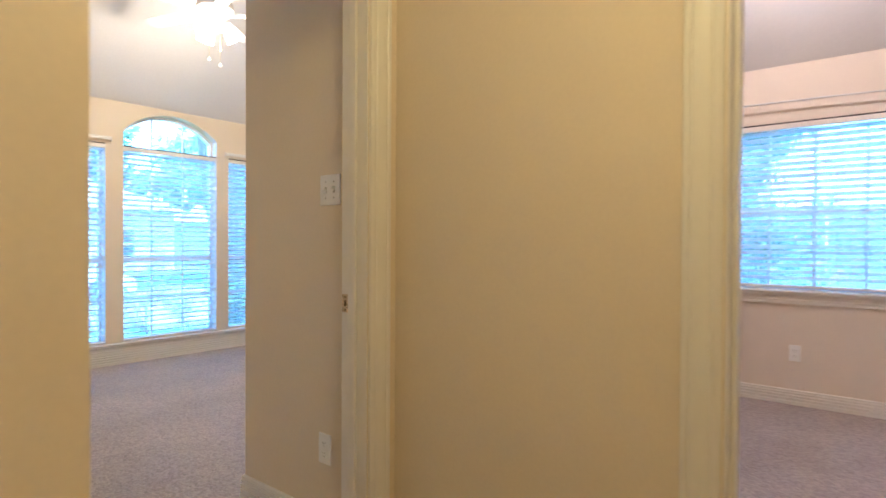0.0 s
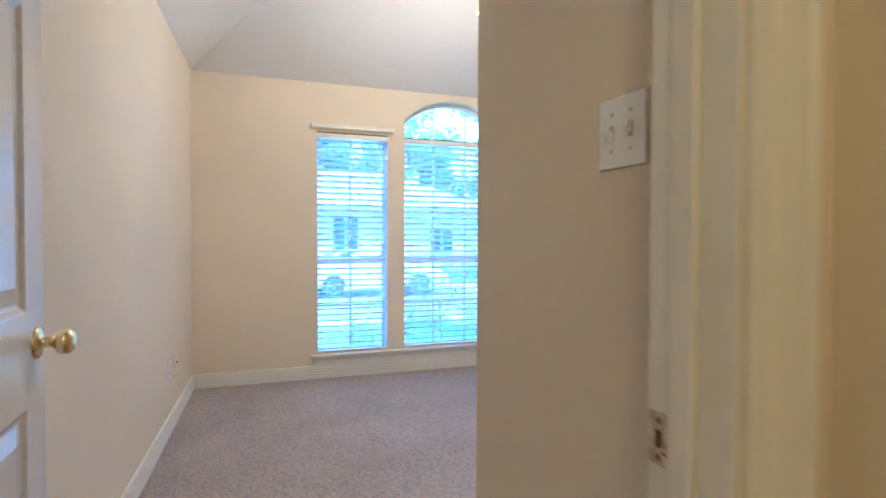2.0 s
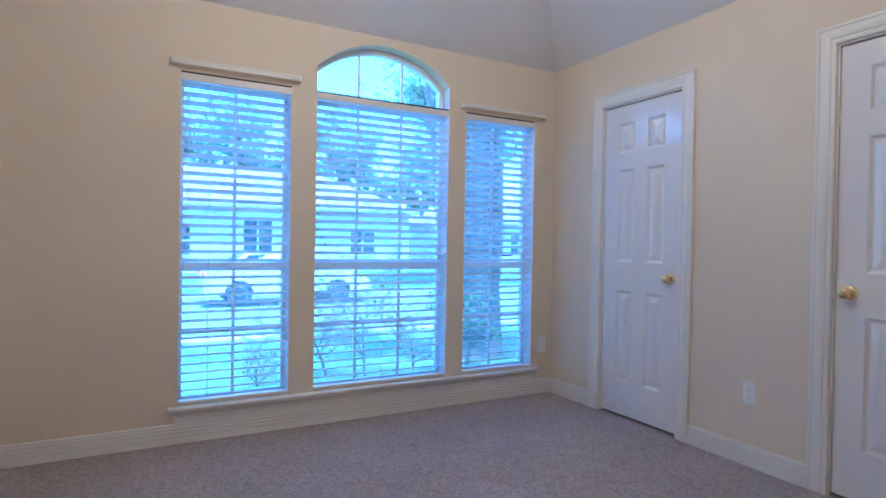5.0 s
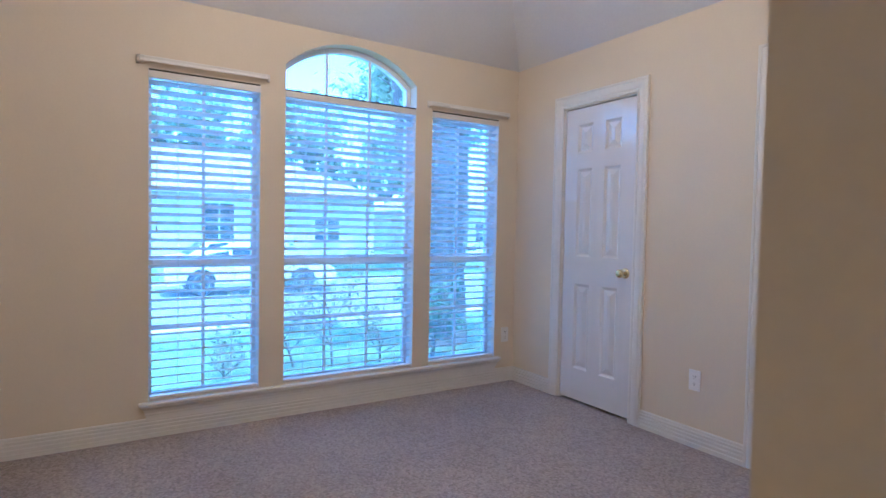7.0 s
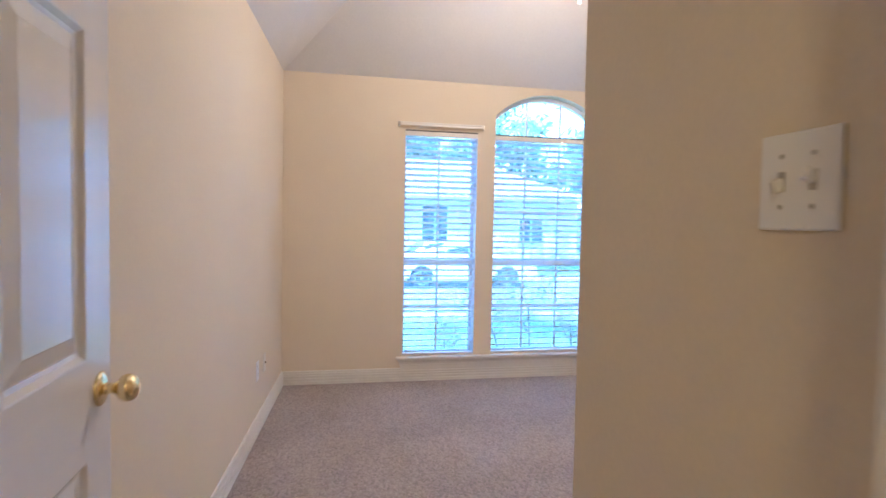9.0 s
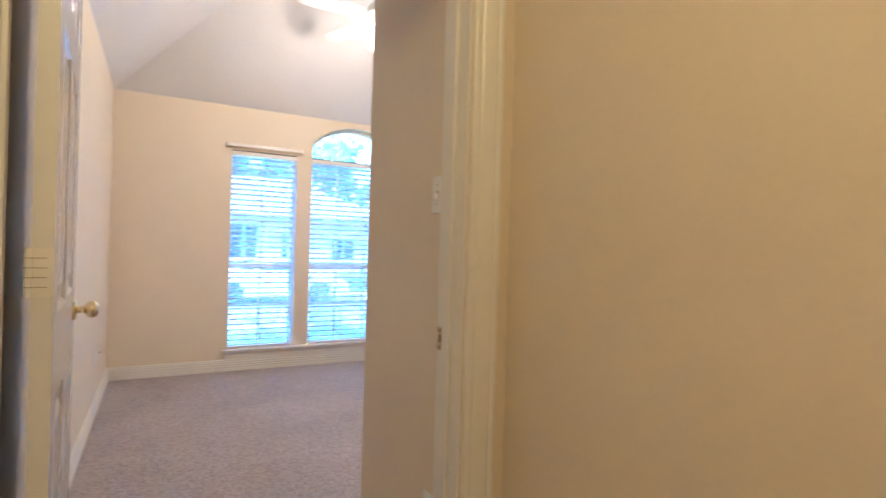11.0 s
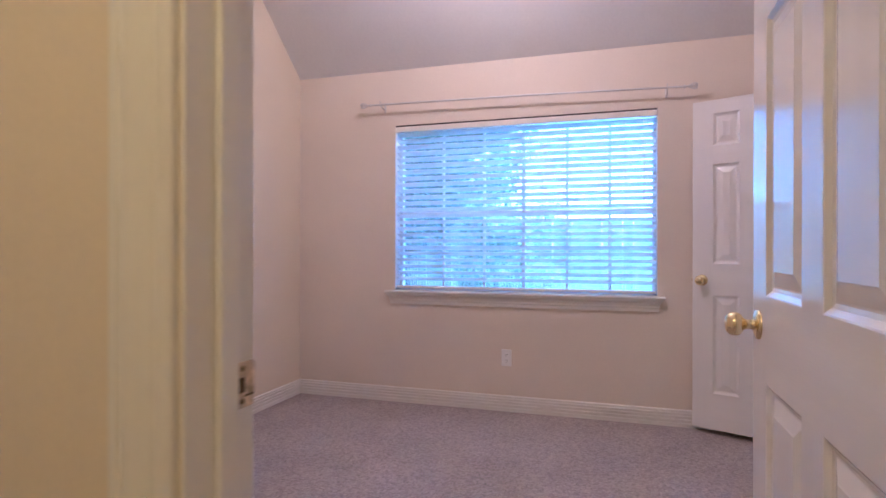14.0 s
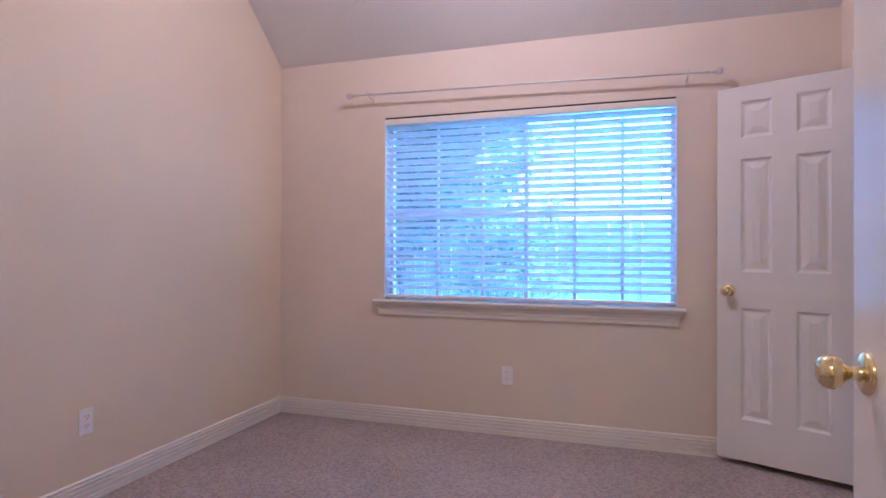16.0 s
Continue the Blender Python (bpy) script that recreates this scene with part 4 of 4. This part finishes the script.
bm = bmesh.new()
xs = [-400, -120, -60, -40, -30] + [-25 + 0.8 * k for k in range(32)] + [1, 3, 8, 20, 60, 300]
ys = [-300, -90, -40, -20] + [-12 + 1.5 * k for k in range(24)] + [26, 40, 70, 150, 400]
grid = [[bm.verts.new((x, y, ground_z(x, y))) for y in ys] for x in xs]
for i in range(len(xs) - 1):
    for j in range(len(ys) - 1):
        bm.faces.new((grid[i][j], grid[i + 1][j], grid[i + 1][j + 1], grid[i][j + 1]))
tagged(part("ground", bm, GRASS), "clipped lawn sloping down to the street", "lawn", kind="structure")
bm = bmesh.new()
block(bm, -19.5, -80, -0.80, -12.1, 80, -0.672)
tagged(part("road", bm, ASPHALT), "grey asphalt residential street", "street", kind="structure")
for x in (-11.95, -19.65):
    bm = bmesh.new()
    block(bm, x - 0.15, -80, -0.85, x + 0.15, 80, -0.56, 0.03)
    tagged(part("kerb", bm, CONCRETE), "pale concrete kerb along the street", "kerb", kind="structure")
bm = bmesh.new()
block(bm, -10.9, -80, -0.75, -9.7, 80, -0.645, 0.01)
tagged(part("pavement", bm, CONCRETE), "pale concrete footpath across the lawn", "footpath", kind="structure")


def car(m):
    """A pale parked saloon; local x along its length from the rear, y across, z up from the road."""
    top = holder("car", m, "white parked car with dark windows at the kerb", "car")
    L, W = 4.55, 1.8
    side = [(0.0, 0.55), (0.02, 0.80), (0.12, 0.98), (0.70, 1.03), (3.20, 0.98), (3.55, 0.95), (4.25, 0.80), (4.50, 0.66), (4.55, 0.45), (4.50, 0.27), (0.08, 0.27)]
    wheels = (0.88, 3.55)
    low = []
    for c in reversed(wheels):
        low += [(c + 0.37 * math.cos(math.pi * k / 10), 0.33 + 0.37 * math.sin(math.pi * k / 10)) for k in range(11)]
    outline = side[:-2] + [(4.50, 0.27)] + [(x, max(0.27, z)) for x, z in low] + [(0.08, 0.27)]
    bm = bmesh.new()
    A = [bm.verts.new((x, -W / 2, z)) for x, z in outline]
    B = [bm.verts.new((x, W / 2, z)) for x, z in outline]
    bm.faces.new(A), bm.faces.new(B[::-1])
    for k in range(len(A)):
        j = (k + 1) % len(A)
        bm.faces.new((A[k], A[j], B[j], B[k]))
    bmesh.ops.bevel(bm, geom=[e for e in bm.edges if abs(e.verts[0].co.y - e.verts[1].co.y) < 1e-4 and max(v.co.z for v in e.verts) > 0.75], offset=0.05, segments=2, affect="EDGES")
    part("body", bm, CARPAINT, top)
    bm = bmesh.new()
    cab = [(0.55, 1.02, 0.80), (1.05, 1.40, 0.66), (2.25, 1.45, 0.66), (3.25, 0.985, 0.80)]
    rings = [[bm.verts.new((x, s * y, z)) for x, z, y in cab] for s in (-1, 1)]
    bm.faces.new(rings[0]), bm.faces.new(rings[1][::-1])
    for k in range(4):
        bm.faces.new((rings[0][k], rings[0][(k + 1) % 4], rings[1][(k + 1) % 4], rings[1][k]))
    part("cabin", bm, CARPAINT, top)
    for s in (-1, 1):
        for pts in (((0.85, 1.06), (1.13, 1.35), (1.58, 1.385), (1.58, 1.05)), ((1.66, 1.05), (1.66, 1.385), (2.18, 1.39), (2.92, 1.03))):
            bm = bmesh.new()
            ring = []
            for x, z in pts:
                y = 0.80 - 0.14 * (z - 1.0) / 0.42 + 0.006
                ring.append(bm.verts.new((x, s * y, z)))
            back = [bm.verts.new((v.co.x, v.co.y - s * 0.01, v.co.z)) for v in ring]
            bm.faces.new(ring), bm.faces.new(back[::-1])
            for k in range(4):
                bm.faces.new((ring[k], ring[(k + 1) % 4], back[(k + 1) % 4], back[k]))
            part("side_window", bm, CARGLASS, top, "dark side window")
    for pts in (((2.30, 1.43, 0.60), (3.20, 1.0, 0.72)), ((1.0, 1.38, 0.58), (0.60, 1.05, 0.70))):
        bm = bmesh.new()
        (xa, za, ya), (xb, zb, yb) = pts
        sg = 0.012 if xb > xa else -0.012
        ring = [bm.verts.new(c) for c in ((xa + sg, -ya, za + 0.012), (xa + sg, ya, za + 0.012), (xb + sg, yb, zb + 0.012), (xb + sg, -yb, zb + 0.012))]
        back = [bm.verts.new(v.co - Vector((sg, 0, 0.012))) for v in ring]
        bm.faces.new(ring), bm.faces.new(back[::-1])
        for k in range(4):
            bm.faces.new((ring[k], ring[(k + 1) % 4], back[(k + 1) % 4], back[k]))
        part("windscreen", bm, CARGLASS, top, "dark windscreen")
    for c in wheels:
        for s in (-1, 1):
            wm = Matrix.Translation((c, s * 0.80, 0.33)) @ pose(0, 0, 0, 90 * -s)
            bm = bmesh.new()
            lathe(bm, ((0.21, -0.10), (0.31, -0.10), (0.33, -0.07), (0.33, 0.07), (0.31, 0.10), (0.21, 0.10)), wm, 28)
            wheel = smooth(part("wheel", bm, TYRE, top, "black tyre on an alloy wheel"))
            bm = bmesh.new()
            lathe(bm, ((0.215, 0.06), (0.215, 0.102), (0.195, 0.102), (0.19, 0.06)), wm, 28)
            lathe(bm, ((0.05, 0.06), (0.05, 0.10), (0.02, 0.105)), wm, 14)
            for k in range(5):
                block(bm, 0.03, -0.022, 0.075, 0.20, 0.022, 0.095, 0.004, wm @ pose(0, 0, 0, 0, 0, 72 * k))
            part("rim", bm, RIM, wheel, "five-spoke alloy rim")
    for s in (-1, 1):
        bm = bmesh.new()
        block(bm, 0.0, s * 0.62 - 0.15, 0.76, 0.10, s * 0.62 + 0.15, 0.90, 0.02)
        part("tail_lamp", bm, TAIL, top, "red tail lamp")


car(pose(-18.2, 2.96, -0.672, 0, 0, 90))


def house(m, w, d, h, pitch_h, spots, label, wall_mat=SIDING):
    """A one-storey house; local x along the front, y away from the street, z up."""
    top = holder("house", m, label, "house")
    bm = bmesh.new()
    block(bm, 0, 0, -0.3, w, d, h)
    part("wall", bm, wall_mat, top)
    bm = bmesh.new()
    o = 0.5
    base = [bm.verts.new(c) for c in ((-o, -o, h), (w + o, -o, h), (w + o, d + o, h), (-o, d + o, h))]
    up = [bm.verts.new(c) for c in ((-o, -o, h + 0.14), (w + o, -o, h + 0.14), (w + o, d + o, h + 0.14), (-o, d + o, h + 0.14))]
    r0, r1 = bm.verts.new((d / 2, d / 2, h + pitch_h)), bm.verts.new((w - d / 2, d / 2, h + pitch_h))
    bm.faces.new(base[::-1])
    for k in range(4):
        bm.faces.new((base[k], base[(k + 1) % 4], up[(k + 1) % 4], up[k]))
    bm.faces.new((up[0], up[1], r1, r0)), bm.faces.new((up[1], up[2], r1)), bm.faces.new((up[2], up[3], r0, r1)), bm.faces.new((up[3], up[0], r0))
    part("roof", bm, ROOF, top, "dark shingle hip roof")
    for kind, x, z, ww, hh in spots:
        bm = bmesh.new()
        for b in ((x - ww / 2 - 0.07, z - 0.07, x + ww / 2 + 0.07, z), (x - ww / 2 - 0.07, z + hh, x + ww / 2 + 0.07, z + hh + 0.07), (x - ww / 2 - 0.07, z, x - ww / 2, z + hh), (x + ww / 2, z, x + ww / 2 + 0.07, z + hh), (x - 0.025, z, x + 0.025, z + hh), (x - ww / 2, z + hh / 2 - 0.025, x + ww / 2, z + hh / 2 + 0.025)):
            block(bm, b[0], -0.06, b[1], b[2], 0.02, b[3])
        fr = part(kind, bm, VINYL, top, "white framed window" if kind == "window" else "white panelled door")
        bm = bmesh.new()
        block(bm, x - ww / 2, -0.02, z, x + ww / 2, 0.03, z + hh)
        part("pane", bm, CARGLASS, fr, "dark pane")
    return top


street = Matrix(((0, -1, 0, -33.0), (1, 0, 0, -6.0), (0, 0, 1, -0.55), (0, 0, 0, 1)))
house(street, 22, 10, 3.3, 2.8, (("window", 5.0, 0.8, 1.6, 1.5), ("window", 9.2, 0.8, 1.2, 1.5), ("window", 13.1, 0.85, 1.5, 2.0), ("window", 15.6, 0.9, 0.8, 1.6), ("window", 19.0, 0.85, 1.5, 1.35)), "pale brick one-storey house across the street")
house(Matrix(((0, -1, 0, -34.0), (1, 0, 0, 21.0), (0, 0, 1, -0.55), (0, 0, 0, 1))), 20, 10, 2.9, 3.2, (("window", 4.0, 0.8, 1.6, 1.5), ("window", 9.0, 0.8, 1.6, 1.5)), "pale brick house farther along the street")
house(Matrix(((0, -1, 0, -34.0), (1, 0, 0, -32.0), (0, 0, 1, -0.55), (0, 0, 0, 1))), 21, 10, 2.9, 3.2, (("window", 14.0, 0.8, 1.6, 1.5), ("window", 18.0, 0.8, 1.6, 1.5)), "pale brick house farther along the street")


def tree(x, y, z, height, spread, trunk_r, leaves, seed, label, leaf_mat=LEAF, leaf=0.09, start=0.35, name="tree", limbs=8, lean=0.0):
    """Tapered trunk, forking limbs and a loose crown of small folded leaves."""
    rng = random.Random(seed)
    top = holder(name, pose(x, y, z), label, name)
    tips, tv, tf = [], [], []

    def indoors(p):
        return p.x + x > XW - 0.32 and p.y + y < Y2 + 0.34

    def tube(p, q, r, r1, sides):
        d = (q - p).normalized()
        u = d.orthogonal().normalized()
        v = d.cross(u)
        i = len(tv)
        for c, rr in ((p, r), (q, r1)):
            for k in range(sides):
                a = 2 * math.pi * k / sides
                tv.append(c + u * rr * math.cos(a) + v * rr * math.sin(a))
        for k in range(sides):
            j = (k + 1) % sides
            tf.append((i + k, i + j, i + sides + j, i + sides + k))

    def branch(p, d, length, r, depth):
        n = 4
        for k in range(n):
            d = (d + Vector((rng.uniform(-1, 1), rng.uniform(-1, 1), rng.uniform(-0.4, 0.7))) * 0.16).normalized()
            q = p + d * length / n
            if indoors(q):
                return
            r1 = r * (0.86 if depth else 0.90)
            tube(p, q, r, r1, 9 if depth < 2 else 5)
            p, r = q, r1
            if depth >= 1:
                tips.append(p.copy())
            if depth < 3 and (k >= 1 or depth):
                for _ in range(2 if depth else max(1, limbs // 4)):
                    a = rng.uniform(0, 2 * math.pi)
                    side = Vector((math.cos(a), math.sin(a), rng.uniform(0.05, 0.8))).normalized()
                    if p.z > height * start or depth:
                        branch(p, (d * 0.35 + side).normalized(), length * rng.uniform(0.38, 0.58) * (spread if depth == 0 else 1), r * 0.52, depth + 1)

    branch(Vector((0, 0, -0.1)), Vector((lean, 0, 1)).normalized(), height * 0.72, trunk_r, 0)
    me = bpy.data.meshes.new("trunk")
    me.from_pydata(tv, [], tf)
    me.materials.append(BARK)
    trunk = new("trunk", me)
    trunk.parent = top
    tagged(trunk, "rough grey-brown trunk and limbs")
    verts, faces = [], []
    for _ in range(leaves):
        c = rng.choice(tips)
        c = c + Vector((rng.gauss(0, 0.26), rng.gauss(0, 0.26), rng.gauss(0, 0.22))) * min(1.0, height / 6)
        if indoors(c):
            continue
        q = Euler((rng.uniform(-1.2, 1.2), rng.uniform(-1.2, 1.2), rng.uniform(0, 6.28))).to_matrix()
        s = leaf * rng.uniform(0.6, 1.3)
        i = len(verts)
        for u, v, w in ((0, -1, 0), (0.42, 0, 0.12), (0, 1, 0), (-0.42, 0, 0.12)):
            verts.append(c + q @ Vector((u * s, v * s, w * s)))
        faces += [(i, i + 1, i + 2), (i, i + 2, i + 3)]
    me = bpy.data.meshes.new("crown")
    me.from_pydata(verts, [], faces)
    me.materials.append(leaf_mat)
    crown = new("crown", me)
    crown.parent = top
    tagged(crown, "loose leafy crown with gaps")
    return top


tree(-8.3, 5.42, -0.45, 8.5, 1.0, 0.46, 2400, 3, "old tree with a thick trunk on the front lawn", LEAF2, leaf=0.12, limbs=12)
tree(-10.5, -1.6, -0.6, 9.0, 0.9, 0.24, 4200, 5, "leafy tree on the front lawn", LEAF2)
tree(-23.6, 16.0, -0.55, 9.5, 1.0, 0.30, 3000, 8, "leafy tree across the street", LEAF2, 0.24)
tree(-25.5, -2.5, -0.55, 12, 1.0, 0.24, 3800, 9, "leafy tree across the street", LEAF2, 0.22)
tree(-24.0, 13.5, -0.55, 13, 1.0, 0.28, 4500, 12, "leafy tree across the street", LEAF2, 0.22)
tree(-7.3, 4.75, -0.32, 0.95, 1.0, 0.03, 2200, 24, "dense leafy shrub beside the thick trunk", LEAF, 0.045, 0.03, "shrub", 14)
for k, (x, y, h, leaves) in enumerate(((-7.45, 3.62, 0.98, 170), (-7.7, 3.3, 0.80, 150), (-7.35, 4.15, 0.70, 120), (-7.5, 2.55, 0.40, 100))):
    tree(x, y, -0.34, h, 2.1, 0.017, leaves, 21 + 10 * k, "low twiggy shrub under the bedroom window", LEAF, 0.03, 0.02, "shrub", 14)
tree(-1.72, 7.4, -0.24, 3.9, 1.0, 0.05, 15000, 31, "tall leafy shrub close to the bedroom window", LEAF, 0.085, 0.08, "shrub", 14)
tree(-2.7, 7.7, -0.24, 4.6, 1.1, 0.06, 14000, 32, "tall leafy shrub beside the fence", LEAF, 0.09, 0.08, "shrub", 14)
tree(-0.75, 7.6, -0.24, 1.9, 1.0, 0.03, 4000, 33, "low shrub in front of the fence", LEAF2, 0.045, 0.05, "shrub", 12)
tree(-6.5, 17.0, -0.24, 9.0, 0.9, 0.22, 5500, 36, "leafy tree behind the fence", LEAF, 0.22)

# a belt of garden trees behind the fence and behind the far houses
belt = random.Random(77)
for k in (0, 1, 2, 6):
    tree(-10.6 + 2.9 * k + belt.uniform(-0.5, 0.5), (13.0 if k < 3 else 17.0) + belt.uniform(-0.8, 1.6), -0.24, belt.uniform(7.0, 9.0), 1.05, 0.10, 8000, 40 + k,
         "leafy garden tree behind the fence", LEAF2, 0.21, 0.14, "tree", 12)
for k in range(9):
    tree(-49.0 + belt.uniform(-2, 2), -20 + 6.2 * k + belt.uniform(-1, 1), -0.5, belt.uniform(9.5, 12.5), 1.0, 0.3, 2600, 60 + k,
         "tall leafy tree behind the houses across the street", LEAF2, 0.42, 0.2, "tree", 12)

for k in range(3):
    tree(-5.6 + 1.7 * k, 10.8 + belt.uniform(-0.2, 0.5), -0.24, belt.uniform(2.7, 3.4), 1.1, 0.04, 2600, 90 + k,
         "tall leafy shrub behind the fence", LEAF2 if k % 2 else LEAF, 0.09, 0.06, "shrub", 14)

fence = holder("fence", pose(-9, 9.6, -0.24), "weathered wooden board fence behind the house", "fence")
rng = random.Random(4)
bm = bmesh.new()
block(bm, 0, 0, 0.02, 0.1405, 0.018, 1.80, 0.004)
board = part("board", bm, FENCE, fence)
for k in range(150):
    ob = board if k == 0 else board.copy()
    if k:
        scene.collection.objects.link(ob)
        ob.parent = fence
    ob.location = (0.142 * k, rng.uniform(-0.004, 0.004), rng.uniform(-0.015, 0.012))
    ob.rotation_euler = (0, radians(rng.uniform(-0.4, 0.4)), 0)
for z in (0.35, 1.45):
    bm = bmesh.new()
    block(bm, 0, 0.022, z, 21.3, 0.062, z + 0.09, 0.004)
    part("rail", bm, FENCE, fence)
for k in range(9):
    bm = bmesh.new()
    block(bm, 2.6 * k, 0.064, -0.1, 2.6 * k + 0.09, 0.154, 1.75, 0.004)
    part("post", bm, FENCE, fence)


# a small alarm sticker on the pane of the third window
sticker = holder("window_sticker", Matrix.Translation((XW - RV - 0.023, 3.955, 1.035)), "small dark blue sticker on the window pane", "sticker")
bm = bmesh.new()
block(bm, 0.0, -0.040, -0.016, 0.0006, 0.040, 0.016)
part("label", bm, mat("sticker_blue", (0.03, 0.06, 0.22), 0.5, stain=0.05, stain_scale=30), sticker)
for y0, y1, z in ((-0.032, -0.010, 0.004), (-0.004, 0.033, 0.004), (-0.004, 0.026, -0.006)):
    bm = bmesh.new()
    block(bm, 0.0006, y0, z - 0.0025, 0.0012, y1, z + 0.0025)
    part("print_bar", bm, PLASTIC, sticker, "pale printed bar")
